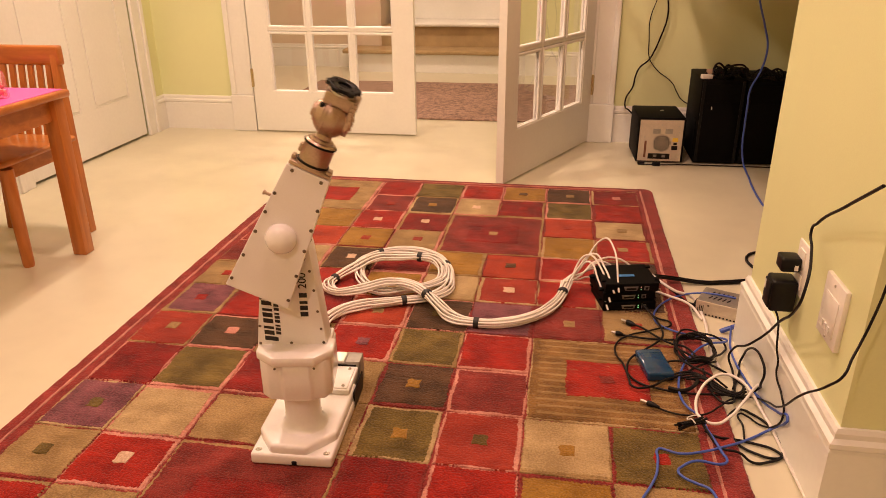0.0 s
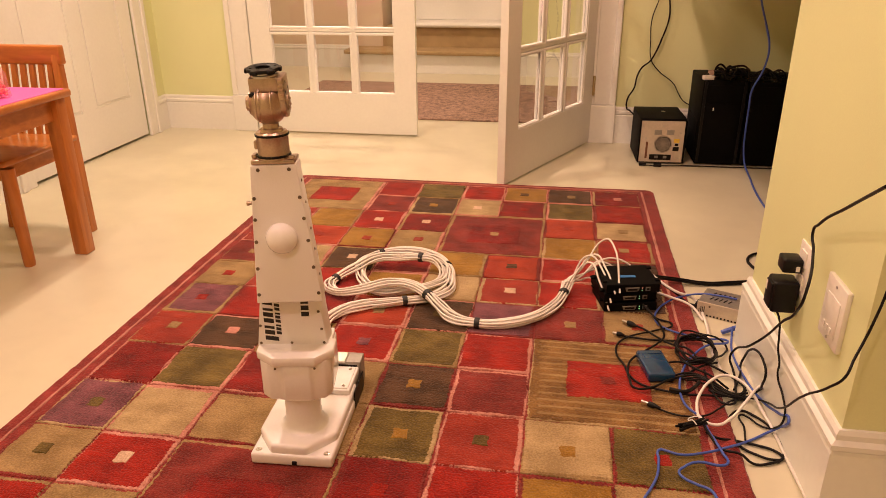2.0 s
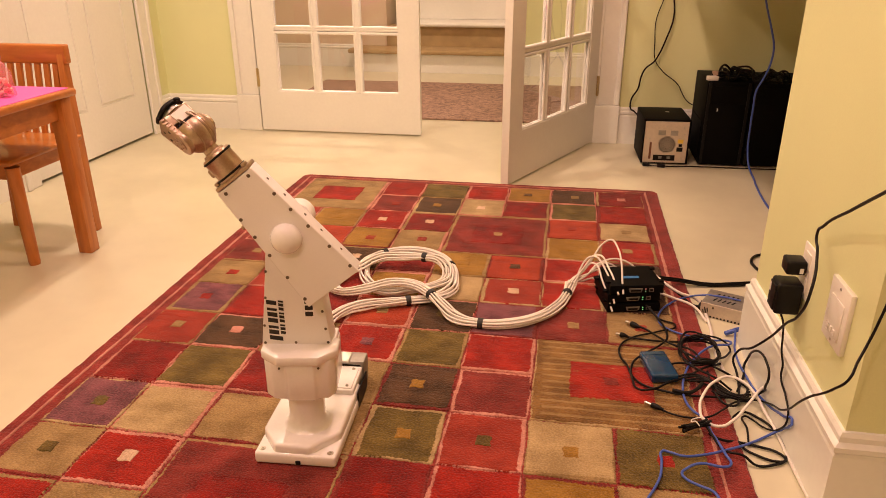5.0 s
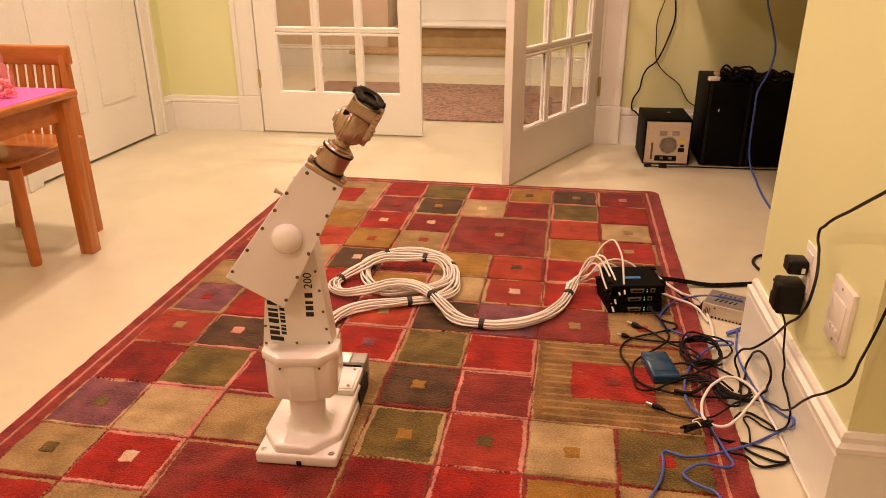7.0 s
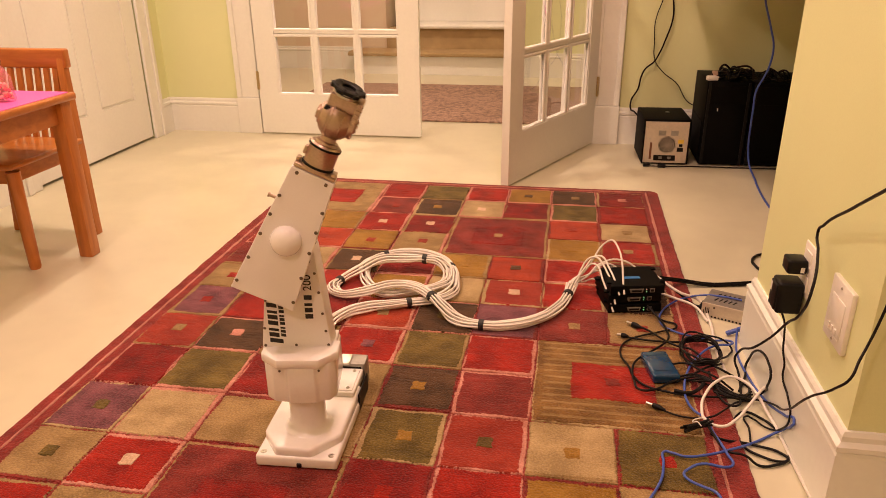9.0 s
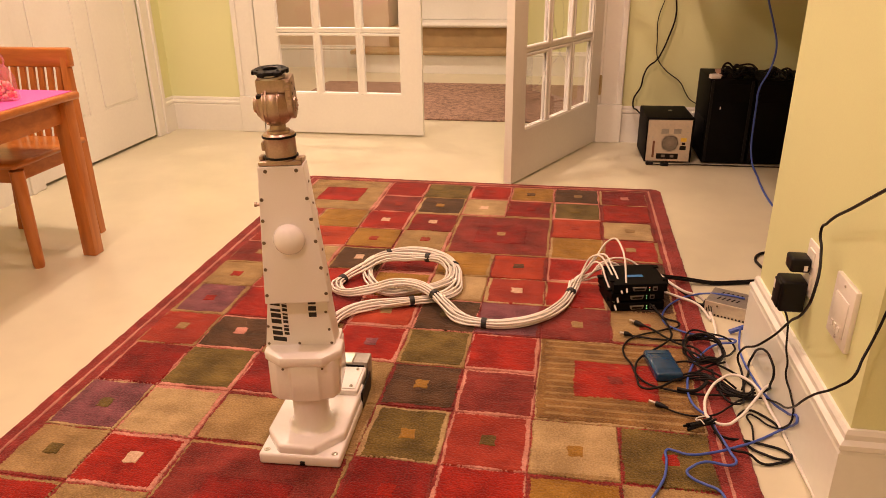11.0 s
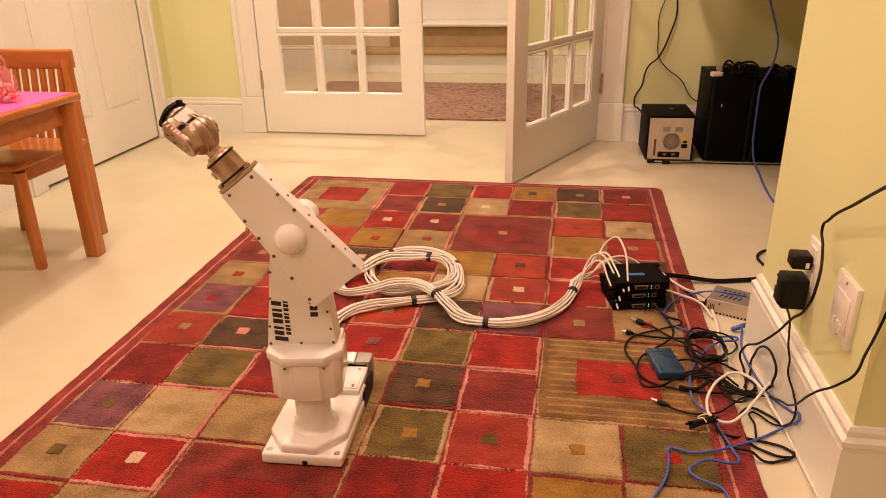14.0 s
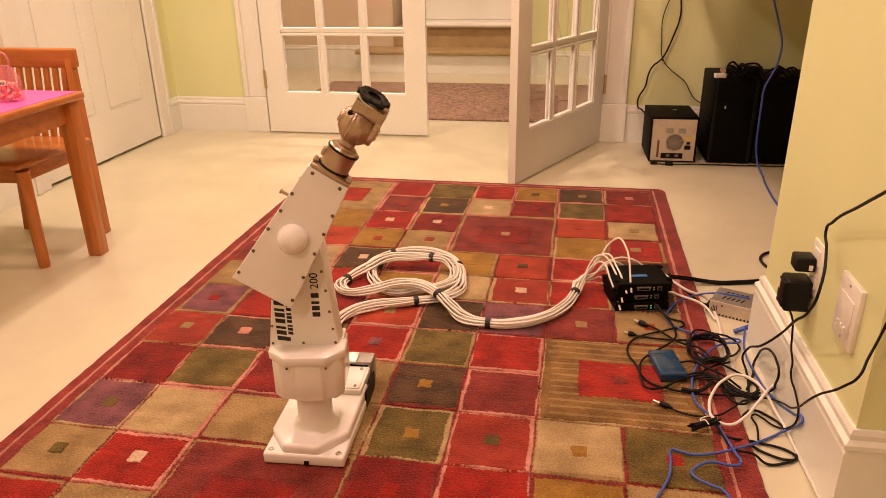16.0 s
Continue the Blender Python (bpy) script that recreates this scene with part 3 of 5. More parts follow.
bm = bmesh.new()
prism(bm, [(-0.088, -0.088), (0.077, -0.088), (0.080, 0.15), (-0.087, 0.15)], 0, 0.026, 0.006, 3, BASE)
base = part("base_plate", bm, ROBOT_WHITE, robot, "glossy white cast base plate", True)
bm = bmesh.new()
prism(bm, [(-0.047, -0.083), (0.026, -0.084), (0.075, -0.030), (0.077, 0.15), (-0.084, 0.15), (-0.085, -0.030)], 0.016, 0.045, 0.007, 3, BASE)
part("base_deck", bm, ROBOT_WHITE, robot, "raised white deck with cut corners", True)
bm = bmesh.new()
box(bm, (-0.074, 0.10, 0.03), (0.071, 0.200, 0.056), 0.004, 3, BASE)
part("rear_housing", bm, ROBOT_WHITE, robot, smooth=True)
bm = bmesh.new()
box(bm, (-0.066, 0.106, 0.054), (0.066, 0.192, 0.0590), 0.003, 2, BASE)
cover = part("cover_plate", bm, ROBOT_WHITE, robot, smooth=True)
for x in (-0.055, 0.010, 0.055):
    for y in (0.114, 0.182):
        screw(cover, BASE @ Vector((x, y, 0.0590)), UP, 0.0034, 0.003, material=STEEL)
for x, y in ((-0.074, -0.074), (0.064, -0.075), (0.067, 0.105), (-0.074, 0.118)):
    screw(base, BASE @ Vector((x, y, 0.0255)), UP, 0.0055, 0.002, "steel mounting bolt", STEEL)
bm = bmesh.new()
box(bm, (-0.004, -0.0905, 0.004), (0.006, -0.086, 0.013), 0.001, 1, BASE)
part("index_notch", bm, BLACK, base, "small black notch")
# connector box at the back
bm = bmesh.new()
box(bm, (-0.078, 0.202, 0.0), (0.074, 0.246, 0.066), 0.003, 2, BASE)
conn = part("connector_box", bm, GREY, robot, "grey metal connector box", True)
bm = bmesh.new()
box(bm, (-0.070, 0.2005, 0.045), (0.066, 0.203, 0.058), 0.001, 1, BASE)
part("slot", bm, BLACK, conn, "dark slot")
bm = bmesh.new()
box(bm, (0.0775, 0.11, 0.004), (0.0805, 0.20, 0.045), 0.001, 1, BASE)
part("side_connector", bm, BLACK, conn, "dark connector strip")
bm = bmesh.new()
box(bm, (-0.02, 0.196, 0.064), (0.04, 0.238, 0.070), 0.002, 2, BASE)
part("latch", bm, STEEL, conn, "steel latch")

bm = bmesh.new()
lathe(bm, [(0.056, 0.042), (0.047, 0.046), (0.041, 0.052), (0.0375, 0.062), (0.036, 0.078), (0.036, 0.14)], WAIST, 48)
part("column", bm, ROBOT_WHITE, robot, "round white column", True)

bm = bmesh.new()
prism(bm, [(-0.070, -0.030), (-0.052, -0.046), (-0.026, -0.050), (-0.022, -0.055), (0.030, -0.055), (0.034, -0.050), (0.056, -0.044), (0.067, -0.026), (0.066, 0.074), (-0.070, 0.074)], 0.129, 0.214, 0.0045, 3, WAIST)
waist = part("waist_housing", bm, ROBOT_WHITE, robot, "white cast waist housing", True)
bm = bmesh.new()
prism(bm, [(-0.076, -0.026), (-0.040, -0.058), (0.040, -0.058), (0.074, -0.024), (0.074, 0.02), (-0.076, 0.02)], 0.209, 0.229, 0.004, 2, WAIST)
part("waist_cover", bm, ROBOT_WHITE, waist, "white cover with cut corners", True)
bm = bmesh.new()
box(bm, (-0.070, 0.006, 0.19), (0.064, 0.072, 0.224), 0.003, 3, WAIST)
part("rear_shoulder", bm, ROBOT_WHITE, waist, smooth=True)
# Two small screw heads stand in for dark notches below the cover.
for x in (-0.035, 0.040):
    screw(waist, WAIST @ Vector((x, -0.0575, 0.206)), WAIST @ FRONT, 0.002, 0.002)

TR_Y0, TR_Y1 = -0.004, 0.052
bm = bmesh.new()
outline = [(-0.078, 0.222), (0.061, 0.222), (0.040, 0.43), (0.026, 0.475), (0.0, 0.492), (-0.030, 0.475), (-0.052, 0.43)]
prism(bm, outline, -TR_Y1, -TR_Y0 - 0.003, 0.004, 2, WAIST @ FRONT)
trunk = part("trunk", bm, ROBOT_PANEL, robot, "white upright trunk that narrows upwards", True)
bm = bmesh.new()
prism(bm, [(-0.0765, 0.226), (0.0595, 0.226), (0.039, 0.43), (0.0, 0.488), (-0.0505, 0.43)], -TR_Y0 - 0.004, -TR_Y0, 0.001, 1, WAIST @ FRONT)
plate = part("trunk_panel", bm, ROBOT_PANEL, trunk, "flat white panel with black lettering shapes")
for x, z in ((-0.070, 0.232), (-0.010, 0.232), (0.053, 0.232), (-0.068, 0.27), (-0.061, 0.33), (-0.055, 0.385), (0.050, 0.262), (0.046, 0.30), (0.042, 0.345), (0.037, 0.385)):
    screw(trunk, WAIST @ Vector((x, TR_Y0, z)), WAIST @ FRONT, 0.0023, 0.0015)
bm = bmesh.new()
lathe(bm, [(0.031, 0), (0.031, 0.034), (0.028, 0.036), (0.0275, 0.042), (0.024, 0.050), (0.016, 0.056), (0.007, 0.0585), (0, 0.059)], WAIST @ Matrix.Translation((0.0, TR_Y1, 0.469)) @ pose(0, 0, 0, -90, 0, 0), 40)
part("rear_cap", bm, ROBOT_WHITE, trunk, "domed white cap", True)
# maker's lettering as plain blocks, upright along the panel, and the model number
def block_letters(at, count, height, pitch, slant, first=1.0):
    bm = bmesh.new()
    x0, z0 = at
    z = z0
    for i in range(count):
        h = height * (first if i == 0 else 1)
        w = pitch * (0.70 if i % 3 != 2 else 0.42)
        k = slant * h
        prism(bm, [(x0, z), (x0 + h, z - k), (x0 + h, z - k + w), (x0, z + w)], -TR_Y0, -TR_Y0 + 0.0007, 0, 1, WAIST @ FRONT)
        z += pitch
    return part("lettering", bm, PRINT, trunk, "black printed block shapes")


block_letters((-0.060, 0.240), 7, 0.0190, 0.0128, 0.15, 1.35)
block_letters((-0.0375, 0.252), 9, 0.0095, 0.0086, 0.15)
block_letters((0.013, 0.290), 4, 0.015, 0.0135, 0.0)
cu = bpy.data.curves.new("number", "FONT")
cu.body, cu.size, cu.extrude = "200", 0.0225, 0.0003
cu.materials.append(PRINT)
number = new("model_number", cu)
number.parent = trunk
number.matrix_basis = WAIST @ Matrix.Translation((0.0285, TR_Y0 - 0.0006, 0.349)) @ FRONT @ pose(0, 0, 0, 0, 0, 90)

# the swinging arm: its space has the shoulder axis at the front face, y into the depth
ARM_D = 0.042
SHOULDER = Matrix.Translation(WAIST @ Vector((0, -0.047, 0.469))) @ WAIST
bm = bmesh.new()
prism(bm, [(-0.060, -0.127), (0.060, -0.127), (0.039, 0.135), (-0.039, 0.135)], -ARM_D, -0.003, 0.003, 2, FRONT)
arm = part("swing_arm", bm, ROBOT_PANEL, robot, "white tapered arm box", True)
bm = bmesh.new()
prism(bm, [(-0.0605, -0.1275), (0.0605, -0.1275), (0.0395, 0.134), (-0.0395, 0.134)], -0.0035, 0, 0.0012, 1, FRONT)
part("arm_panel", bm, ROBOT_PANEL, arm, "flat white front panel")
for z in (0.126, 0.075, 0.036, -0.006, -0.058, -0.110):
    edge = 0.0605 - (z + 0.1275) / 0.2615 * 0.021 - 0.0075
    for s in (-1, 1):
        screw(arm, (s * (edge + (0.003 if z < 0.1 else -0.006)), 0, z), FRONT, 0.0027, 0.0018)
for z in (0.10, 0.06, 0.01, -0.03, -0.08):
    edge = 0.060 - (z + 0.127) / 0.262 * 0.021
    screw(arm, (edge, 0.02, z), pose(0, 0, 0, 0, 90, 0), 0.0024, 0.0012)
    screw(arm, (-edge, 0.02, z), pose(0, 0, 0, 0, -90, 0), 0.0024, 0.0012)
bm = bmesh.new()
lathe(bm, [(0.0285, 0), (0.028, 0.005), (0.0255, 0.012), (0.020, 0.018), (0.012, 0.0215), (0.005, 0.0228), (0, 0.023)], FRONT, 44)
part("shoulder_cap", bm, ROBOT_WHITE, arm, "domed glossy white cap", True)
bm = bmesh.new()
lathe(bm, [(0.003, 0), (0.003, 0.013), (0.0045, 0.013), (0.0045, 0.017), (0, 0.017)], Matrix.Translation((-0.044, 0.028, 0.058)) @ pose(0, 0, 0, 0, -90, 0), 12)
part("stop_pin", bm, BRONZE, arm, "small metal stop pin", True)
bm = bmesh.new()
prism(bm, [(-0.0375, 0.0), (0.0375, 0.0), (0.0375, 0.043), (-0.0375, 0.043)], 0.135, 0.1425, 0.002, 2)
box(bm, (-0.038, 0.012, 0.1425), (-0.030, 0.030, 0.150), 0.002)
box(bm, (0.028, 0.0, 0.1425), (0.0385, 0.010, 0.149), 0.002)
part("wrist_plate", bm, BRONZE, arm, "bronze mounting plate", True)
MID = Matrix.Translation((0, 0.0215, 0))
bm = bmesh.new()
lathe(bm, [(0.0285, 0.1425), (0.0285, 0.148), (0.0270, 0.149), (0.0270, 0.181), (0.0278, 0.182), (0.0278, 0.186), (0.025, 0.189)], MID, 48)
box(bm, (-0.032, 0.014, 0.158), (-0.025, 0.027, 0.174), 0.003, 2)
part("collar", bm, BRONZE, arm, "bronze collar", True)
for z in (0.1475, 0.1835):
    bm = bmesh.new()
    lathe(bm, [(0.0270, z - 0.0022), (0.0291, z - 0.0016), (0.0291, z + 0.0016), (0.0270, z + 0.0022)], MID, 48)
    part("seal_ring", bm, BLACK, arm, "black rubber ring", True)
# wrist parts, about the middle of the ball
BALL = 0.236
bm = bmesh.new()
lathe(bm, [(0.0265, -0.050), (0.0265, -0.0475), (0.0225, -0.0465), (0.0215, -0.0425), (0.0155, -0.041), (0.0145, -0.032), (0.016, -0.024)], None, 40)
neck = part("wrist_neck", bm, BRONZE, arm, "turned bronze neck", True)
bm = bmesh.new()
ballv = bmesh.ops.create_uvsphere(bm, u_segments=40, v_segments=24, radius=0.0365)["verts"]
bmesh.ops.rotate(bm, verts=ballv, cent=(0, 0, 0), matrix=Matrix.Rotation(math.pi / 2, 3, "Y"))
for v in ballv:
    v.co.z = min(v.co.z, 0.022)
for s in (-1, 1):
    lathe(bm, [(0.020, 0.026), (0.019, 0.033), (0.013, 0.035), (0.012, 0.039), (0.008, 0.040), (0, 0.040)], pose(0, 0, 0, 0, 90 * s, 0), 28)
lathe(bm, [(0.0362, -0.0015), (0.0362, 0.0015)], Matrix.Translation((-0.010, 0, 0)) @ pose(0, 0, 0, 0, 90, 0), 40)
for x in (-0.016, 0.012):
    rr = math.sqrt(0.0365 ** 2 - x * x)
    lathe(bm, [(rr - 0.002, -0.0012), (rr + 0.0009, -0.0008), (rr + 0.0009, 0.0008), (rr - 0.002, 0.0012)], Matrix.Translation((x, 0, 0)) @ pose(0, 0, 0, 0, 90, 0), 40)
for k in range(6):
    a = math.radians(60 * k + 30)
    lathe(bm, [(0.0022, 0.030), (0.0022, 0.0345), (0, 0.0348)], pose(0, 0, 0, 0, 90, 0) @ Matrix.Translation((0.0165 * math.cos(a), 0.0165 * math.sin(a), 0)), 8)
ball = part("wrist_ball", bm, BRONZE, arm, "round bronze wrist housing with hubs on its sides", True)
bm = bmesh.new()
YZ = Matrix(((0, 0, 1, 0), (1, 0, 0, 0), (0, 1, 0, 0), (0, 0, 0, 1)))  # outline in y and z, raised along x
side = [(0.0245 * math.cos(math.radians(a)), 0.0245 * math.sin(math.radians(a))) for a in range(180, 361, 15)]
prism(bm, side + [(0.0235, 0.020), (0.0215, 0.047), (-0.0215, 0.047), (-0.0235, 0.020)], 0.0255, 0.0375, 0.0025, 2, YZ)
box(bm, (-0.0265, -0.021, 0.0235), (0.0265, 0.021, 0.047), 0.003, 2)
for s in (-1, 1):
    for i in range(6):  # teeth along the edges of the side plate
        z = 0.002 + i * 0.0076
        box(bm, (0.028, s * 0.0225 - 0.0022, z), (0.0365, s * 0.0225 + 0.0022, z + 0.0046), 0.0008, 1)
lathe(bm, [(0.0135, 0.037), (0.0130, 0.0395), (0.0105, 0.0402), (0.0060, 0.0402), (0.0055, 0.0388), (0, 0.0388)], pose(0, 0, 0, 0, 90, 0), 28)
for k in range(6):
    a = math.radians(60 * k)
    lathe(bm, [(0.0018, 0.0400), (0.0018, 0.0418), (0, 0.0420)], pose(0, 0, 0, 0, 90, 0) @ Matrix.Translation((0.0092 * math.cos(a), 0.0092 * math.sin(a), 0)), 8)
hand = part("wrist_head", bm, BRONZE, arm, "bronze wrist head with a toothed side plate and round hub", True)
bm = bmesh.new()
box(bm, (-0.022, 0.0215, 0.020), (0.014, 0.0232, 0.042), 0.0006, 1)
plate2 = part("head_plate", bm, WHITE_PLASTIC, arm, "bright metal plate")
bm = bmesh.new()
box(bm, (-0.028, -0.0238, 0.016), (0.004, -0.014, 0.0225), 0.001, 1)
box(bm, (-0.004, 0.014, 0.012), (0.022, 0.0238, 0.0185), 0.001, 1)
for y, z in ((-0.012, 0.021), (0.010, 0.024), (-0.004, 0.036)):
    lathe(bm, [(0.0028, 0.0372), (0.0028, 0.0379), (0, 0.0379)], Matrix.Translation((0, y, z)) @ pose(0, 0, 0, 0, 90, 0), 10)
gap = part("head_gap", bm, BLACK, arm, "black gap")
bm = bmesh.new()
lathe(bm, [(0.025, 0.046), (0.025, 0.050), (0.022, 0.051), (0.022, 0.0545)], None, 36)
spigot = part("flange_spigot", bm, STEEL, arm, "steel spigot", True)
bm = bmesh.new()
lathe(bm, [(0.029, 0.0545), (0.0302, 0.0553), (0.0302, 0.0598), (0.0295, 0.0606), (0.0145, 0.0606), (0.0135, 0.060), (0.013, 0.056), (0, 0.056)], None, 48)
for k in range(6):
    a = math.radians(60 * k + 20)
    lathe(bm, [(0.0028, 0.0607), (0.0028, 0.0615), (0.001, 0.0615), (0, 0.0611)], Matrix.Translation((0.0225 * math.cos(a), 0.0225 * math.sin(a), 0)), 10)
for k in range(6):
    box(bm, (0.027, -0.0075, 0.0530), (0.0338, 0.0075, 0.0600), 0.0015, 1, pose(0, 0, 0, 0, 0, 60 * k + 8))
flange = part("tool_flange", bm, BLACK, arm, "round black tool flange with a centre hole", True)
# the wrist is slimmer than its length
for piece in (neck, ball, hand, plate2, gap, spigot, flange):
    for v in piece.data.vertices:
        v.co.x *= 0.9
        v.co.y *= 0.9

# ---------------------------------------------------------------- underside of the stairs over the alcove
# Barely in view; edge and height set so that it shades the alcove.
bm = bmesh.new()
prism(bm, [(0.128, 0.905), (1.69, 0.66), (1.69, 1.30), (0.128, 1.52)], -0.84, 1.27, 0, 1, FRONT)
tagged(part("wall_stair_soffit", bm, WARM_TAN), "underside of the stairs over the alcove, tan to warm bounced light", "soffit", kind="structure")

# ---------------------------------------------------------------- child's table, chair, bag of sweets
TT = 0.552
table = thing("play_table", "honey-brown wooden child's table with a pink top", "table", pose(-2.236, -1.342, 0))
HX, HY = 0.30, 0.425
bm = bmesh.new()
box(bm, (-HX, -HY, TT - 0.026), (HX, HY, TT - 0.002), 0.008, 3)
top = part("tabletop", bm, SEAT_WOOD, table, "wooden top with rounded edge", True)
bm = bmesh.new()
box(bm, (-HX + 0.016, -HY + 0.016, TT - 0.004), (HX - 0.016, HY - 0.016, TT), 0.001, 1)
part("top_panel", bm, PINK, top, "bright pink laminate panel")
for sx in (-1, 1):
    for sy in (-1, 1):
        bm = bmesh.new()
        x, y = sx * (HX - 0.038), sy * (HY - 0.045)
        prism(bm, [(x - 0.024, y - 0.024), (x + 0.024, y - 0.024), (x + 0.024, y + 0.024), (x - 0.024, y + 0.024)], 0, TT - 0.026, 0.004, 2)
        part("leg", bm, TABLE_WOOD, table, smooth=True)
for lo, hi in (((-HX + 0.06, HY - 0.060, TT - 0.095), (HX - 0.06, HY - 0.040, TT - 0.026)), ((-HX + 0.06, -HY + 0.040, TT - 0.095), (HX - 0.06, -HY + 0.060, TT - 0.026)),
               ((HX - 0.055, -HY + 0.06, TT - 0.095), (HX - 0.033, HY - 0.06, TT - 0.026)), ((-HX + 0.033, -HY + 0.06, TT - 0.095), (-HX + 0.055, HY - 0.06, TT - 0.026))):
    block("apron", lo, hi, SEAT_WOOD, table, 0.002)

SEAT_Z = 0.360
chair = thing("play_chair", "honey-brown wooden child's chair with a slatted back", "chair", pose(-2.232, -0.94, 0))
for sx in (-1, 1):
    bm = bmesh.new()
    lathe(bm, [(0.016, 0), (0.0185, 0.01), (0.022, SEAT_Z - 0.03)], Matrix.Translation((sx * 0.150, -0.155, 0)), 14)
    part("leg", bm, TABLE_WOOD, chair, "round front leg", True)
    bm = bmesh.new()
    prism(bm, [(0.150, 0), (0.182, 0), (0.205, SEAT_Z), (0.215, 0.655), (0.188, 0.655), (0.165, SEAT_Z)], sx * 0.134 - 0.013, sx * 0.134 + 0.013, 0.004, 2, Matrix(((0, 0, 1, 0), (1, 0, 0, 0), (0, 1, 0, 0), (0, 0, 0, 1))))
    for v in bm.verts:  # splayed below the seat
        v.co.x += sx * 0.026 * max(0, 1 - v.co.z / SEAT_Z)
    part("leg", bm, TABLE_WOOD, chair, "back leg that runs up as a post", True)
bm = bmesh.new()
box(bm, (-0.175, -0.19, SEAT_Z - 0.02), (0.175, 0.172, SEAT_Z), 0.009, 3)
for v in bm.verts:
    if v.co.z > SEAT_Z - 0.006:
        v.co.z -= 0.006 * math.exp(-(v.co.x ** 2 + v.co.y ** 2) / 0.01)
part("seat", bm, SEAT_WOOD, chair, "shaped wooden seat", True)
for lo, hi in (((-0.135, -0.165, SEAT_Z - 0.07), (0.135, -0.145, SEAT_Z - 0.02)), ((0.128, -0.14, SEAT_Z - 0.07), (0.146, 0.15, SEAT_Z - 0.02)), ((-0.146, -0.14, SEAT_Z - 0.07), (-0.128, 0.15, SEAT_Z - 0.02))):
    block("apron", lo, hi, SEAT_WOOD, chair, 0.003)
bm = bmesh.new()
box(bm, (-0.156, 0.186, 0.595), (0.156, 0.217, 0.660), 0.007, 3)
part("top_rail", bm, SEAT_WOOD, chair, "wooden top rail", True)
for k in range(7):
    x = -0.105 + 0.035 * k
    bm = bmesh.new()
    prism(bm, [(0.158, SEAT_Z - 0.004), (0.170, SEAT_Z - 0.004), (0.206, 0.61), (0.194, 0.61)], x - 0.0105, x + 0.0105, 0.002, 1, Matrix(((0, 0, 1, 0), (1, 0, 0, 0), (0, 1, 0, 0), (0, 0, 0, 1))))
    part("slat", bm, TABLE_WOOD, chair)

BAG_FILM = mat("pink_bag_film", (0.9, 0.35, 0.45), 0.25, vary=0.15, scale=30, fine=90, bump=0.2)
n = BAG_FILM.node_tree.nodes["Principled BSDF"]
n.inputs["Alpha"].default_value = 0.28
SWEET = mat("red_sweets", (0.75, 0.10, 0.12), 0.25, vary=0.3, scale=60, coat=0.3)
SWEET_PALE = mat("pink_sweets", (0.85, 0.42, 0.38), 0.25, vary=0.3, scale=60, coat=0.3)
bag = thing("sweet_bag", "clear pink bag of red and pink round sweets on the table", "bag", pose(-2.050, -1.105, TT, 0, 0, 8))
bm = bmesh.new()
lathe(bm, [(0.038, 0.0), (0.044, 0.006), (0.045, 0.04), (0.040, 0.07), (0.028, 0.095), (0.020, 0.105)], pose(0, 0, 0) @ Matrix.Diagonal((1.0, 0.6, 1, 1)), 28)
for v in bm.verts:
    a = math.atan2(v.co.y, v.co.x)
    v.co.x *= 1 + 0.06 * math.sin(5 * a + v.co.z * 90)
film = part("film", bm, BAG_FILM, bag, "crinkled pink film", True)
film.visible_shadow = False
cable("handle", [(-0.018, 0, 0.10), (-0.02, 0, 0.125), (0.0, 0, 0.142), (0.02, 0, 0.125), (0.018, 0, 0.10)], 0.0035, BAG_FILM, "pink loop handle", parent=bag)
rnd = random.Random(4)
for k in range(90):
    a, r = rnd.uniform(0, 6.283), 0.036 * math.sqrt(rnd.random())
    bm = bmesh.new()
    bmesh.ops.create_icosphere(bm, subdivisions=2, radius=0.0062)
    s = part("sweet", bm, SWEET if rnd.random() < 0.55 else SWEET_PALE, bag, smooth=True)
    s.location = (r * math.cos(a), r * math.sin(a) * 0.55, 0.008 + rnd.random() * 0.046)
block("label_sticker", (-0.022, -0.0285, 0.05), (0.016, -0.027, 0.066), WHITE_PLASTIC, bag, 0.0005, "white paper label")
for k in range(5):
    block("print_bar", (-0.012 + k * 0.005, -0.0292, 0.053), (-0.0095 + k * 0.005, -0.0286, 0.060), PRINT, bag)

# ---------------------------------------------------------------- stack of three motor controllers
GREEN_GLOW = glow_mat("green_indicator", (0.1, 1.0, 0.25), 0.8)
RED_GLOW = glow_mat("red_indicator", (1.0, 0.1, 0.05), 0.8)
BLUE_LABEL = mat("blue_label", (0.03, 0.19, 0.50), 0.35, vary=0.05)
PORT = mat("grey_port_metal", (0.25, 0.23, 0.21), 0.35, 0.8, vary=0.1)


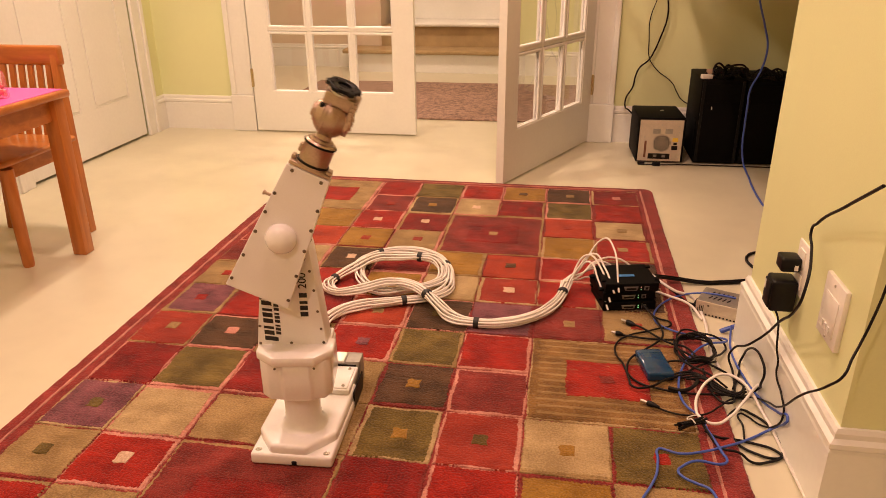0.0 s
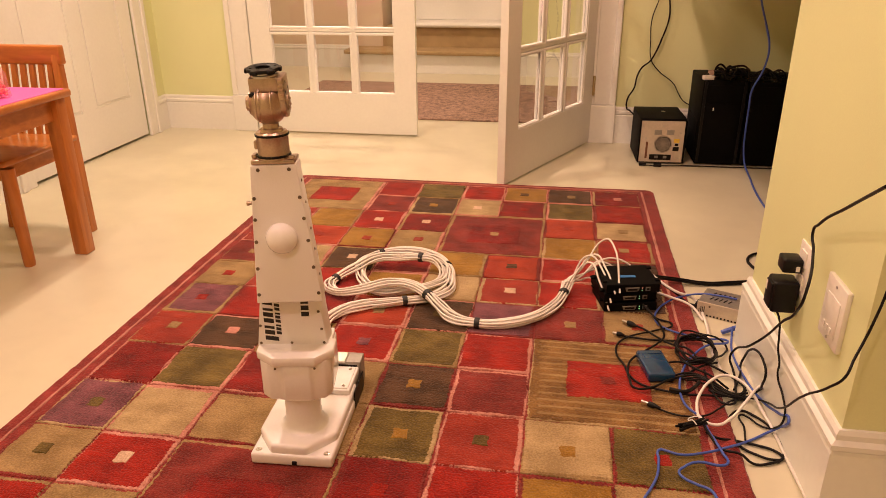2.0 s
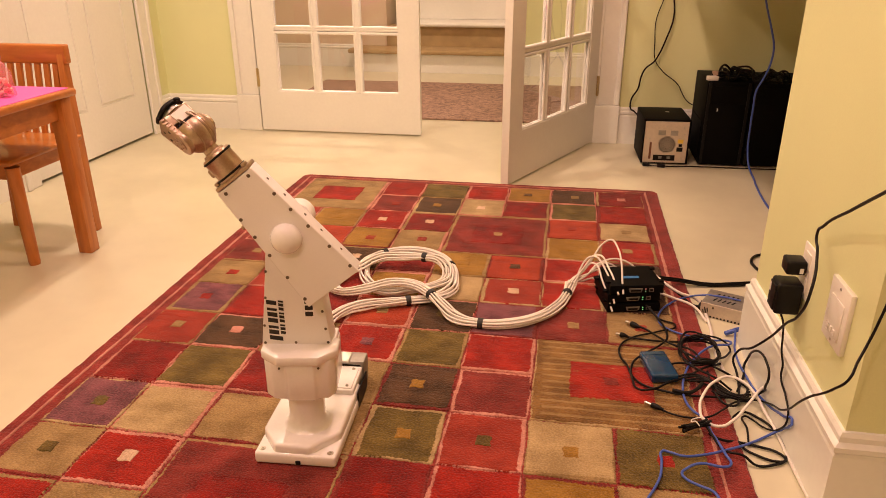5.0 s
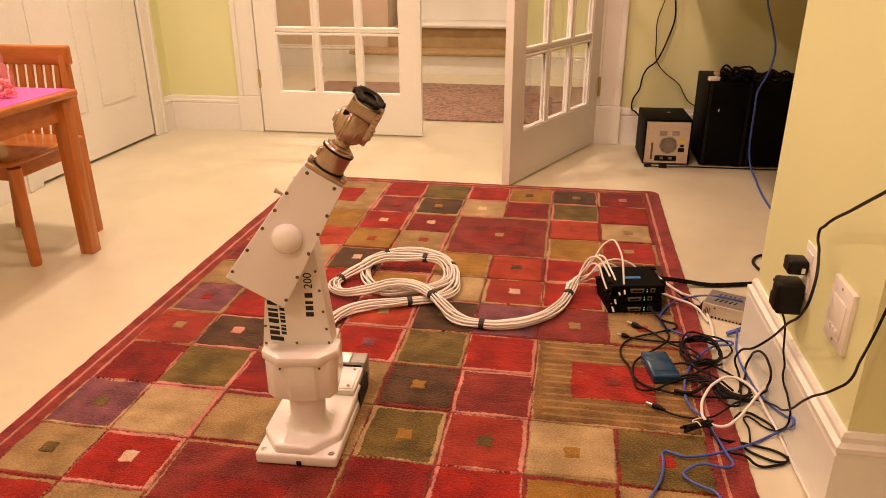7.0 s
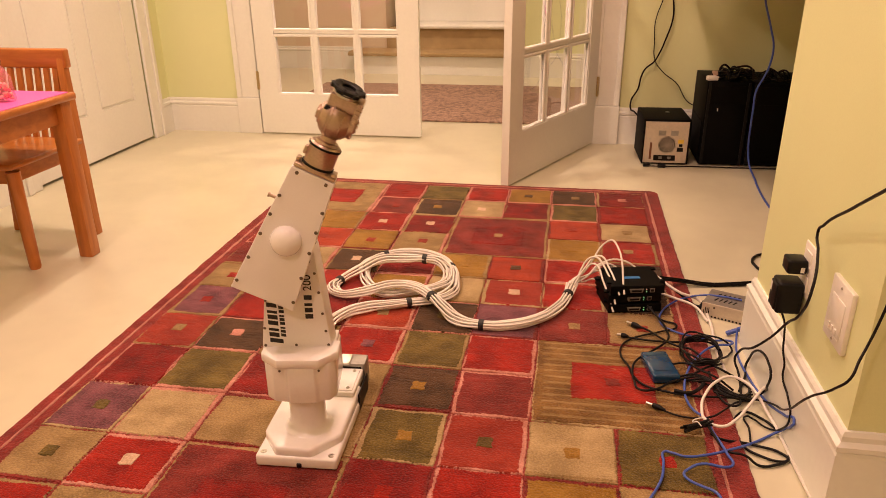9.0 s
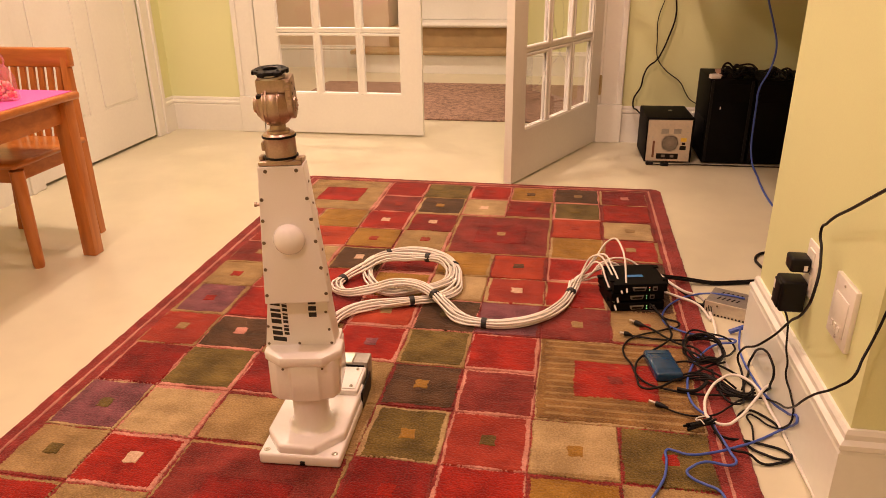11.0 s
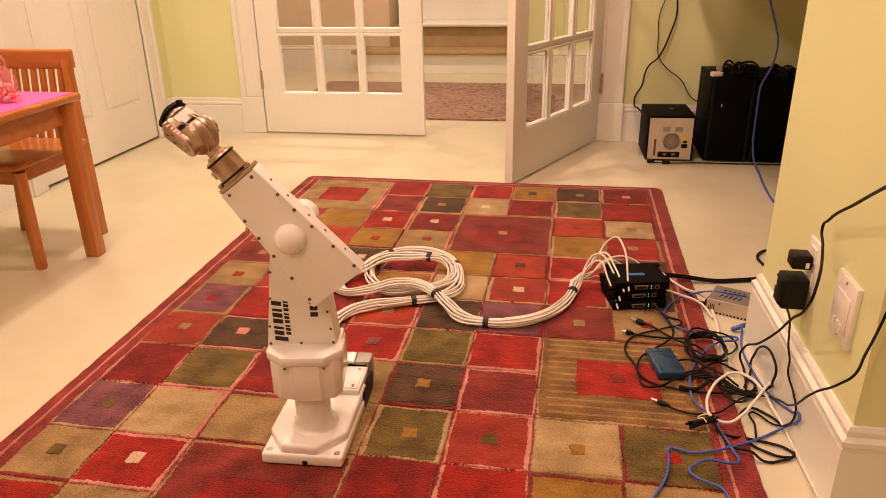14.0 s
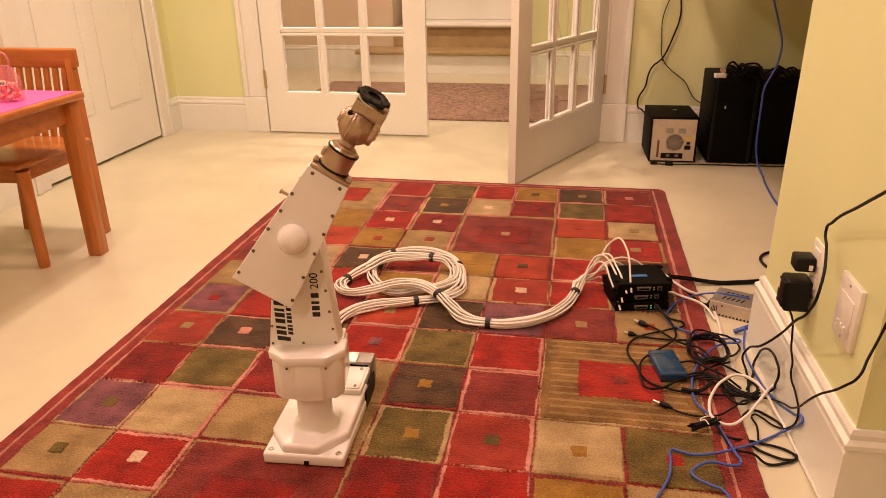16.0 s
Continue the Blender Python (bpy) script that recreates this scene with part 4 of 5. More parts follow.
def controller(m, top_label):
    ob = thing("motor_controller", "black motor controller box with cables, stacked on the rug", "controller", m, "stacked motor controllers")
    w, d, hgt = 0.075, 0.066, 0.025
    bm = bmesh.new()
    box(bm, (-w, -d, 0), (w, d, hgt), 0.002, 2)
    body = part("body", bm, BLACK_METAL, ob, "black metal case")
    for sx in (-1, 1):
        for y in (-0.04, 0.045):
            bm = bmesh.new()
            box(bm, (sx * w - 0.008, y - 0.008, hgt - 0.001), (sx * w + 0.006, y + 0.008, hgt + 0.004), 0.001, 1)
            part("lug", bm, BLACK_METAL, ob, "black mounting lug")
    bm = bmesh.new()
    prism(bm, [(-0.020, 0.005), (0.013, 0.005), (0.017, 0.017), (-0.024, 0.017)], d, d + 0.003, 0.001, 1, FRONT)
    conn = part("connector", bm, PORT, ob, "grey wide connector")
    bm = bmesh.new()
    box(bm, (-0.017, -d - 0.0045, 0.0085), (0.010, -d - 0.0025, 0.0135))
    part("socket", bm, BLACK, conn, "black socket")
    for x, z, g in ((0.025, 0.014, RED_GLOW if top_label else GREEN_GLOW), (0.025, 0.007, GREEN_GLOW)):
        bm = bmesh.new()
        lathe(bm, [(0.0016, 0), (0.0014, 0.001), (0, 0.0014)], Matrix.Translation((x, -d, z)) @ FRONT, 8)
        part("indicator", bm, g, ob, "tiny lit indicator")
    block("usb_port", (0.034, -d - 0.002, 0.005), (0.047, -d + 0.001, 0.017), PORT, ob, 0.0005, "small square port")
    block("port_hole", (0.0365, -d - 0.0026, 0.0075), (0.0445, -d - 0.0016, 0.0145), BLACK, ob)
    if top_label:
        block("label_sticker", (-0.028, -0.018, hgt), (0.020, -0.004, hgt + 0.0008), BLUE_LABEL, ob, 0, "bright blue label")
    return ob


for k in range(3):
    controller(pose(-0.181 + (0.004 if k == 2 else -0.004 * k), -1.083 + 0.004 * (k % 2), PILE + 0.001 + 0.0285 * k, 0, 0, (13, 15, 12)[k]), k == 2)

# ---------------------------------------------------------------- power supply, blue adapter, plug-in adapters, wall plates
SILVER = mat("silver_panel", (0.60, 0.52, 0.42), 0.42, 0.25, vary=0.1, scale=20)
psu = thing("power_supply", "silver perforated metal power supply on the floor", "power supply", pose(0.018, -1.112, 0, 0, 0, -24))
PL, PD, PH = 0.165, 0.098, 0.042
block("case", (0, 0, 0), (PL, PD, PH), SILVER, psu, 0.001, "folded silver metal case")
# Shade on the perforated top is put into this plate's darker grey.
block("top_plate", (0.001, 0.003, PH), (PL - 0.001, PD - 0.001, PH + 0.0012), GREY, psu, 0, "perforated lid in darker grey for the shade on it")
for k in range(9):
    block("vent_slot", (0.028 + 0.0095 * k, -0.0012, 0.002), (0.0325 + 0.0095 * k, 0.0015, 0.0065), BLACK, psu)
for k, (z0, z1) in enumerate(((0.010, 0.022), (0.012, 0.030), (0.012, 0.028), (0.012, 0.030))):
    block("vent_slot", (0.006 + 0.0045 * k, -0.0012, z0), (0.0078 + 0.0045 * k, 0.0015, z1), BLACK, psu)
for r in range(2):
    for k in range(5):
        bm = bmesh.new()
        box(bm, (-0.010, -0.0022, PH + 0.001), (0.010, 0.0022, PH + 0.002), 0.0006, 1, pose(0.030 + 0.0125 * k, 0.034 + 0.034 * r, 0, 0, 0, 72))
        part("vent_slot", bm, BLACK, psu)
bm = bmesh.new()
lathe(bm, [(0.003, 0), (0.003, 0.0012), (0, 0.0015)], Matrix.Translation((0.034, 0, 0.032)) @ FRONT, 10)
part("screw", bm, SCREW, psu, "small screw", True)
block("terminal_strip", (-0.010, 0.006, 0.004), (0, 0.05, 0.024), BLACK, psu, 0.001, "black screw terminal strip")

BLUE_PLASTIC = mat("clear_blue_plastic", (0.004, 0.045, 0.12), 0.22, vary=0.2, scale=40, coat=0.5)
usb = thing("usb_adapter", "translucent blue plastic adapter box on the rug", "adapter", pose(-0.130, -1.452, PILE, 0, 0, 12))
bm = bmesh.new()
box(bm, (-0.032, -0.056, 0.001), (0.032, 0.056, 0.025), 0.006, 3)
part("case", bm, BLUE_PLASTIC, usb, "glossy blue case", True)
for y in (-0.035, 0.035):
    bm = bmesh.new()
    box(bm, (-0.031, y - 0.002, 0.004), (0.031, y + 0.002, 0.0250), 0.001, 1)
    part("rib", bm, BLUE_PLASTIC, usb)
block("socket", (-0.004, -0.0525, 0.006), (0.012, -0.049, 0.018), STEEL, usb, 0.001, "metal socket")

outlet = thing("wall_outlet", "white wall outlet plate with two black plugs in it", "outlet")
WX = 0.1155
bm = bmesh.new()
box(bm, (WX - 0.004, -1.617, 0.297), (WX + 0.003, -1.545, 0.407), 0.003, 2)
part("plate", bm, WHITE_PLASTIC, outlet, smooth=True)
for z in (0.327, 0.377):
    block("receptacle", (WX - 0.0065, -1.598, z - 0.016), (WX - 0.003, -1.564, z + 0.016), WHITE_PLASTIC, outlet, 0.001)
big = thing("wall_adapter", "large black plug-in power adapter on the wall outlet", "power adapter")
bm = bmesh.new()
box(bm, (WX - 0.056, -1.600, 0.260), (WX - 0.0065, -1.548, 0.328), 0.006, 3)
box(bm, (WX - 0.060, -1.594, 0.266), (WX - 0.052, -1.554, 0.322), 0.003, 2)
part("case", bm, BLACK, big, smooth=True)
block("label_sticker", (WX - 0.0606, -1.566, 0.298), (WX - 0.0598, -1.558, 0.318), WHITE_PLASTIC, big, 0, "small pale label")
small = thing("wall_adapter", "small black plug-in power adapter on the wall outlet", "power adapter")
bm = bmesh.new()
box(bm, (WX - 0.045, -1.594, 0.347), (WX - 0.0065, -1.552, 0.377), 0.005, 3)
part("case", bm, BLACK, small, smooth=True)
block("label_sticker", (WX - 0.020, -1.5955, 0.352), (WX - 0.013, -1.5935, 0.363), WHITE_PLASTIC, small, 0, "small pale label")

JX = 0.1185
jack = thing("wall_plate", "white wall plate with jacks and a raised cover", "wall plate")
bm = bmesh.new()
box(bm, (JX - 0.0085, -1.818, 0.293), (JX + 0.002, -1.720, 0.412), 0.003, 2)
part("plate", bm, WHITE_PLASTIC, jack, smooth=True)
bm = bmesh.new()
box(bm, (JX - 0.0105, -1.802, 0.312), (JX - 0.008, -1.737, 0.382), 0.002, 2)
part("cover", bm, WHITE_PLASTIC, jack, smooth=True)
for z in (0.303, 0.402):
    screw(jack, (JX - 0.0085, -1.770, z), pose(0, 0, 0, 0, -90, 0), 0.0025, 0.0015, "small screw", STEEL)
for y in (-1.752, -1.768, -1.784):
    block("jack_hole", (JX - 0.0125, y - 0.004, 0.318), (JX - 0.010, y + 0.004, 0.328), WHITE_PLASTIC, jack)

# ---------------------------------------------------------------- computer corner
server = thing("small_server", "black cube computer with a silver rear panel and a fan grille", "computer", pose(0.078, 0.592, 0, 0, 0, 2))
SW, SD, SH = 0.108, 0.145, 0.217
bm = bmesh.new()
box(bm, (-SW, -SD + 0.004, 0.006), (SW, SD, SH), 0.005, 3)
part("case", bm, BLACK_METAL, server, "matt dark case", True)
block("rear_panel", (-SW + 0.008, -SD, 0.011), (SW - 0.009, -SD + 0.006, SH - 0.010), SILVER, server, 0.001, "silver rear panel")
for x in (-SW + 0.004, SW - 0.004):
    block("edge_strip", (x - 0.003, -SD - 0.004, 0.008), (x + 0.003, -SD + 0.006, SH - 0.004), BLACK_METAL, server, 0.001)
bm = bmesh.new()
FC = Matrix.Translation((0.006, -SD, 0.098)) @ FRONT
lathe(bm, [(0.041, 0), (0.041, 0.0006), (0, 0.0006)], FC, 32)
fan = part("fan_opening", bm, BLACK, server, "dark round fan opening")
for r in (0.011, 0.020, 0.029, 0.038):
    bm = bmesh.new()
    lathe(bm, [(r - 0.0013, 0.0007), (r - 0.0013, 0.0022), (r + 0.0013, 0.0022), (r + 0.0013, 0.0007)], FC, 32, False)
    part("guard_ring", bm, SILVER, fan)
for k in range(4):
    bm = bmesh.new()
    box(bm, (-0.0012, -0.041, 0.0006), (0.0012, 0.041, 0.0024), 0, 1, FC @ pose(0, 0, 0, 0, 0, 45 * k + 20))
    part("guard_spoke", bm, SILVER, fan)
block("port_strip", (-0.052, -SD - 0.0012, 0.022), (0.048, -SD + 0.001, 0.048), BLACK, server, 0, "black port strip")
for x in (-0.020, 0.020):
    block("network_port", (x - 0.008, -SD - 0.0022, 0.030), (x + 0.008, -SD - 0.001, 0.042), PORT, server)
block("slot_cover", (-0.073, -SD - 0.0012, 0.028), (-0.063, -SD + 0.001, 0.108), mat("rust_brown_slot", (0.16, 0.06, 0.03), 0.6), server, 0, "brown expansion slot")
block("power_inlet", (0.052, -SD - 0.002, 0.066), (0.080, -SD + 0.001, 0.086), BLACK, server, 0.001, "black power inlet")
block("power_switch", (0.060, -SD - 0.002, 0.090), (0.076, -SD + 0.001, 0.102), BLACK, server, 0.001)
block("warning_sticker", (0.054, -SD - 0.0008, 0.106), (0.080, -SD + 0.001, 0.124), mat("yellow_sticker", (0.75, 0.52, 0.06), 0.5), server, 0, "yellow sticker")
for x in (-0.038, 0.018):
    block("stamped_recess", (x, -SD - 0.0006, 0.142), (x + 0.034, -SD + 0.001, 0.166), GREY, server, 0.0003)
for x, z in ((-0.09, 0.178), (0.0, 0.184), (0.078, 0.178), (-0.09, 0.03), (0.082, 0.03), (-0.075, 0.125), (0.082, 0.15)):
    screw(server, (x, -SD, z), FRONT, 0.0028, 0.0025, "thumb screw", STEEL)
bm = bmesh.new()
lathe(bm, [(0.010, 0), (0.010, 0.001), (0, 0.0012)], Matrix.Translation((0.02, 0.03, SH)), 16)
part("badge", bm, STEEL, server, "small round badge")
for x in (-0.085, 0.085):
    for y in (-0.1, 0.1):
        bm = bmesh.new()
        lathe(bm, [(0.012, 0), (0.012, 0.007)], Matrix.Translation((x, y, 0)), 12)
        part("foot", bm, BLACK, server)


def tower(m, w, d, hgt):
    ob = thing("computer_tower", "black metal computer tower standing against the wall", "computer", m, "black computer towers")
    bm = bmesh.new()
    box(bm, (-w, -d, 0.008), (w, d, hgt), 0.004, 2)
    part("case", bm, BLACK_METAL, ob, "black metal case", True)
    for x in (-w + 0.012, w - 0.012):
        block("edge_rail", (x - 0.006, -d - 0.003, 0.012), (x + 0.006, -d + 0.001, hgt - 0.004), BLACK, ob, 0.001)
    block("bezel", (-w + 0.02, -d - 0.002, hgt - 0.10), (w - 0.02, -d + 0.001, hgt - 0.02), BLACK_METAL, ob, 0.001)
    block("side_panel", (-w - 0.002, -d + 0.03, 0.03), (-w + 0.001, d - 0.03, hgt - 0.19), BLACK_METAL, ob, 0.001)
    for sx in (-1, 1):
        for sy in (-1, 1):
            block("foot", (sx * (w - 0.03) - 0.012, sy * (d - 0.04) - 0.012, 0), (sx * (w - 0.03) + 0.012, sy * (d - 0.04) + 0.012, 0.009), BLACK, ob)
    return ob


tower(pose(0.338, 0.630, 0), 0.098, 0.168, 0.394)
tower(pose(0.540, 0.635, 0), 0.098, 0.168, 0.390)
tower(pose(0.742, 0.635, 0), 0.098, 0.168, 0.390)
block("side_mark", (0.292, 0.4485, 0.262), (0.2955, 0.4500, 0.275), WHITE_PLASTIC, bpy.data.objects["computer_tower"]).matrix_parent_inverse = Matrix.Translation((-0.338, -0.630, 0))
# leads and small boxes on top of the towers


def tangle(cx, cy, z, rx, ry, turns, radius, material, label, lift=0.012, seed=0):
    r = random.Random(seed)
    pts = []
    for i in range(turns * 8):
        a = 2 * math.pi * i / 8
        k = r.uniform(0.72, 1.08)
        pts.append((cx + rx * k * math.cos(a) + r.uniform(-0.006, 0.006), cy + ry * k * math.sin(a) + r.uniform(-0.006, 0.006), z + radius + r.random() * lift))
    return cable("coiled_cable", pts, radius, material, label, "loose black leads")


LEAD = "black power lead lying in a loose coil"
tangle(0.345, 0.51, 0.394, 0.050, 0.040, 4, 0.0045, BLACK_CABLE, LEAD, 0.06, 1)
tangle(0.395, 0.53, 0.394, 0.05, 0.04, 4, 0.0045, BLACK_CABLE, LEAD, 0.05, 2)
tangle(0.475, 0.50, 0.390, 0.045, 0.03, 3, 0.004, BLACK_CABLE, LEAD, 0.05, 3)
tangle(0.545, 0.51, 0.390, 0.045, 0.04, 3, 0.004, BLACK_CABLE, LEAD, 0.05, 4)
tangle(0.290, 0.53, 0.394, 0.03, 0.03, 2, 0.0035, BLACK_CABLE, LEAD, 0.02, 5)


def little_box(name, lo, hi, material, label, category, m):
    bm = bmesh.new()
    box(bm, lo, hi, 0.003, 2)
    ob = tagged(part(name, bm, material, smooth=True), label, category)
    ob.matrix_basis = m
    return ob


little_box("cable_plug", (-0.024, -0.014, 0), (0.024, 0.014, 0.020), WHITE_PLASTIC, "white cable plug lying on the tower", "plug", pose(0.262, 0.495, 0.394, 0, 0, 15))
little_box("small_box", (-0.020, -0.02, 0), (0.020, 0.02, 0.030), mat("beige_card", (0.45, 0.30, 0.20), 0.7), "small beige box on the tower", "box", pose(0.292, 0.57, 0.394, 0, 0, -8))
little_box("lead_plug", (-0.016, -0.01, 0), (0.016, 0.01, 0.014), BLACK, "black plug lying on the floor by the computer", "plug", pose(0.0, 0.415, 0.0, 0, 0, 5))
little_box("lead_plug", (-0.018, -0.012, 0), (0.018, 0.012, 0.016), BLACK, "black plug lying on the floor by the computer", "plug", pose(0.068, 0.405, 0.0, 0, 0, -4))

# ---------------------------------------------------------------- cables
PZ = PILE + 0.006


def laid(points, z):
    """Points given as x, y lie at the height z; those with three numbers keep their own."""
    return [p if len(p) == 3 else (*p, z) for p in points]


BK, BL, WH = "black power cord tangled on rug and floor", "blue network cable lying in loops on the rug", "white cable lying in a loop"
G = "tangled cables"
cable("blue_cable", laid([(0.126, -1.097, 0.047), (0.084, -1.081, 0.047), (0.031, -1.063, 0.040), (-0.020, -1.056, 0.024), (-0.063, -1.090, 0.018), (-0.094, -1.147, 0.018), (-0.103, -1.189, 0.018), (-0.094, -1.230, 0.018), (-0.066, -1.257, 0.018), (-0.025, -1.272, 0.016), (0.023, -1.273, 0.010), (0.069, -1.266, 0.008),
                            (0.070, -1.286, 0.012), (0.016, -1.323), (-0.035, -1.389), (-0.068, -1.464), (-0.082, -1.528), (-0.084, -1.574), (-0.074, -1.616), (-0.054, -1.644), (-0.045, -1.693), (-0.036, -1.729),
                            (-0.029, -1.764), (-0.024, -1.790), (-0.034, -1.801), (-0.083, -1.799), (-0.113, -1.82), (-0.123, -1.835), (-0.117, -1.85), (-0.094, -1.866), (-0.072, -1.878), (-0.061, -1.909)], PZ + 0.003), 0.0028, BLUE_CABLE, BL, G)
cable("blue_cable", laid([(0.09, -1.231, 0.03), (0.086, -1.256), (0.076, -1.316), (0.075, -1.384), (0.08, -1.435), (0.086, -1.483), (0.097, -1.55, 0.012), (0.098, -1.664, 0.058), (0.0975, -1.716, 0.078), (0.096, -1.712, 0.068),
                            (0.092, -1.658, 0.014), (0.043, -1.688), (-0.014, -1.738, PZ), (-0.073, -1.767, PZ), (-0.113, -1.777, PZ), (-0.139, -1.769, PZ), (-0.151, -1.767, PZ), (-0.157, -1.802, PZ), (-0.164, -1.845, PZ), (-0.178, -1.882, PZ), (-0.193, -1.912, PZ), (-0.209, -1.944, PZ)], 0.005), 0.0028, BLUE_CABLE, BL, G)
bm = bmesh.new()
box(bm, (-0.024, -0.006, -0.005), (0.024, 0.006, 0.005), 0.003, 2, Matrix.Translation((0.088, -1.218, 0.014)) @ pose(0, 0, 0, 0, -18, 14))
tagged(part("cable_plug", bm, BLUE_CABLE, smooth=True), "blue boot of a network plug on the floor", "plug")
cable("white_cable", laid([(0.106, -1.861, 0.006), (0.100, -1.762, 0.006), (0.096, -1.649, 0.006), (0.086, -1.581, 0.012), (0.074, -1.542, 0.026), (0.054, -1.504, 0.034), (0.025, -1.486, 0.034), (-0.010, -1.507, 0.030), (-0.039, -1.551, 0.024), (-0.056, -1.608, 0.022), (-0.052, -1.655, 0.022), (-0.027, -1.670, 0.022), (0.007, -1.645, 0.024), (0.044, -1.594, 0.030), (0.080, -1.536, 0.032), (0.105, -1.491, 0.020)], 0.007), 0.0034, WHITE_CABLE, WH, G)
cable("white_cable", laid([(-0.107, -1.004, 0.07), (-0.036, -1.054, 0.04), (0.020, -1.056, 0.020), (0.034, -1.135, 0.007), (0.034, -1.202), (0.028, -1.265), (0.025, -1.338), (0.03, -1.42)], 0.006), 0.0042, WHITE_CABLE, "white cable running from the controllers", G)
cable("white_cable", laid([(-0.10, -1.06, 0.04), (-0.05, -1.075, 0.03), (0.0, -1.10, 0.022), (0.03, -1.16)], 0.006), 0.0038, WHITE_CABLE, "white cable running from the controllers", G)
cable("black_cable", laid([(0.05, -2.001, 0.657), (0.075, -1.827, 0.568), (0.09, -1.681, 0.486), (0.095, -1.645, 0.455), (0.09, -1.678, 0.437), (0.06, -1.771, 0.388), (0.06, -1.742, 0.334), (0.065, -1.669, 0.277), (0.07, -1.564, 0.184), (0.06, -1.505, 0.127), (0.056, -1.399, 0.05), (0.052, -1.396, 0.03),
                         (0.06, -1.413), (0.052, -1.481), (0.038, -1.546, 0.012), (0.024, -1.582, 0.02), (0.009, -1.584, 0.02), (-0.005, -1.561, PZ), (-0.014, -1.505, PZ), (-0.014, -1.443, PZ)], 0.006), 0.0027, BLACK_CABLE, "black power cord hanging down the wall to the floor", G)
cable("black_cable", laid([(0.112, -1.945, 0.52), (0.109, -1.95, 0.491), (0.1, -1.95, 0.425), (0.09, -1.955, 0.390), (0.075, -1.975, 0.375), (0.06, -1.995, 0.355), (0.05, -1.979, 0.327), (0.045, -1.909, 0.265), (0.075, -1.72, 0.11), (0.095, -1.56, 0.02), (0.085, -1.532), (0.048, -1.544, 0.015), (0.013, -1.529, PZ), (-0.02, -1.506, PZ), (-0.05, -1.491, PZ)], 0.006), 0.0021, BLACK_CABLE, "black cord hanging from the wall end to the floor", G)
cable("black_cable", laid([(0.078, -1.575, 0.258), (0.080, -1.605, 0.245), (0.085, -1.603, 0.215), (0.088, -1.607, 0.177), (0.090, -1.621, 0.158), (0.095, -1.613, 0.119), (0.096, -1.66, 0.102), (0.097, -1.690, 0.075), (0.092, -1.66, 0.02), (0.085, -1.64), (0.072, -1.632), (0.054, -1.606), (0.041, -1.598), (0.038, -1.644), (0.031, -1.69)], 0.005), 0.0022, BLACK_CABLE, "thin black adapter lead hanging down the wall", G)
cable("black_cable", laid([(0.045, -1.501), (0.075, -1.423), (0.086, -1.375), (0.090, -1.375, 0.02), (0.085, -1.43, 0.075), (0.085, -1.489, 0.105), (0.085, -1.54, 0.109), (0.085, -1.568, 0.098), (0.085, -1.56, 0.064), (0.090, -1.51, 0.01), (0.061, -1.531), (0.016, -1.547, PZ), (-0.018, -1.529, PZ)], 0.006), 0.0028, BLACK_CABLE, BK, G)
cable("black_cable", laid([(-0.2, -1.303), (-0.129, -1.313), (-0.058, -1.308), (0.0, -1.296), (0.026, -1.321), (0.023, -1.372), (-0.006, -1.419)], PZ), 0.0028, BLACK_CABLE, BK, G)
cable("black_cable", laid([(-0.164, -1.245), (-0.139, -1.266), (-0.107, -1.307), (-0.076, -1.337), (-0.043, -1.349), (-0.017, -1.405), (0.017, -1.439), (0.049, -1.447, 0.008), (0.07, -1.48, 0.006)], PZ + 0.004), 0.0028, BLACK_CABLE, BK, G)
cable("black_cable", laid([(-0.123, -1.150, 0.03), (-0.102, -1.186), (-0.061, -1.219), (-0.11, -1.261), (-0.186, -1.31), (-0.213, -1.352), (-0.217, -1.403), (-0.202, -1.447), (-0.192, -1.496), (-0.169, -1.529), (-0.126, -1.546), (-0.077, -1.555), (-0.015, -1.552), (0.052, -1.528, 0.006)], PZ), 0.0026, BLACK_CABLE, BK, G)
cable("black_cable", laid([(-0.135, -1.155, 0.04), (-0.104, -1.2), (-0.092, -1.259), (-0.093, -1.304), (-0.11, -1.336), (-0.15, -1.385), (-0.18, -1.422), (-0.193, -1.458), (-0.194, -1.521), (-0.184, -1.555), (-0.152, -1.55), (-0.11, -1.513), (-0.068, -1.484), (-0.022, -1.437), (0.025, -1.393, 0.012)], PZ + 0.005), 0.0028, BLACK_CABLE, BK, G)
cable("black_cable", laid([(-0.143, -1.62), (-0.112, -1.637), (-0.077, -1.642), (-0.04, -1.632), (-0.005, -1.599), (0.035, -1.553, 0.012), (0.068, -1.539, 0.006)], PZ), 0.0022, BLACK_CABLE, BK, G)
cable("black_cable", laid([(-0.05, -1.693, PZ), (-0.031, -1.709, PZ), (0.007, -1.695), (0.05, -1.704), (0.085, -1.72), (0.093, -1.739), (0.073, -1.747), (0.043, -1.736), (0.017, -1.714), (0.007, -1.674), (0.009, -1.632), (0.024, -1.596), (0.044, -1.582), (0.068, -1.598), (0.092, -1.633),
                         (0.099, -1.672), (0.1, -1.71), (0.092, -1.74), (0.065, -1.759), (0.031, -1.766), (0.006, -1.756, PZ), (-0.026, -1.746, PZ), (-0.046, -1.702, PZ + 0.004), (-0.053, -1.674, PZ + 0.006)], 0.005), 0.0028, BLACK_CABLE, BK, G)
cable("black_cable", laid([(-0.108, -1.548), (-0.075, -1.554), (-0.052, -1.535), (-0.036, -1.508)], PZ + 0.006), 0.0045, BLACK_CABLE, "thick black cable end", G)
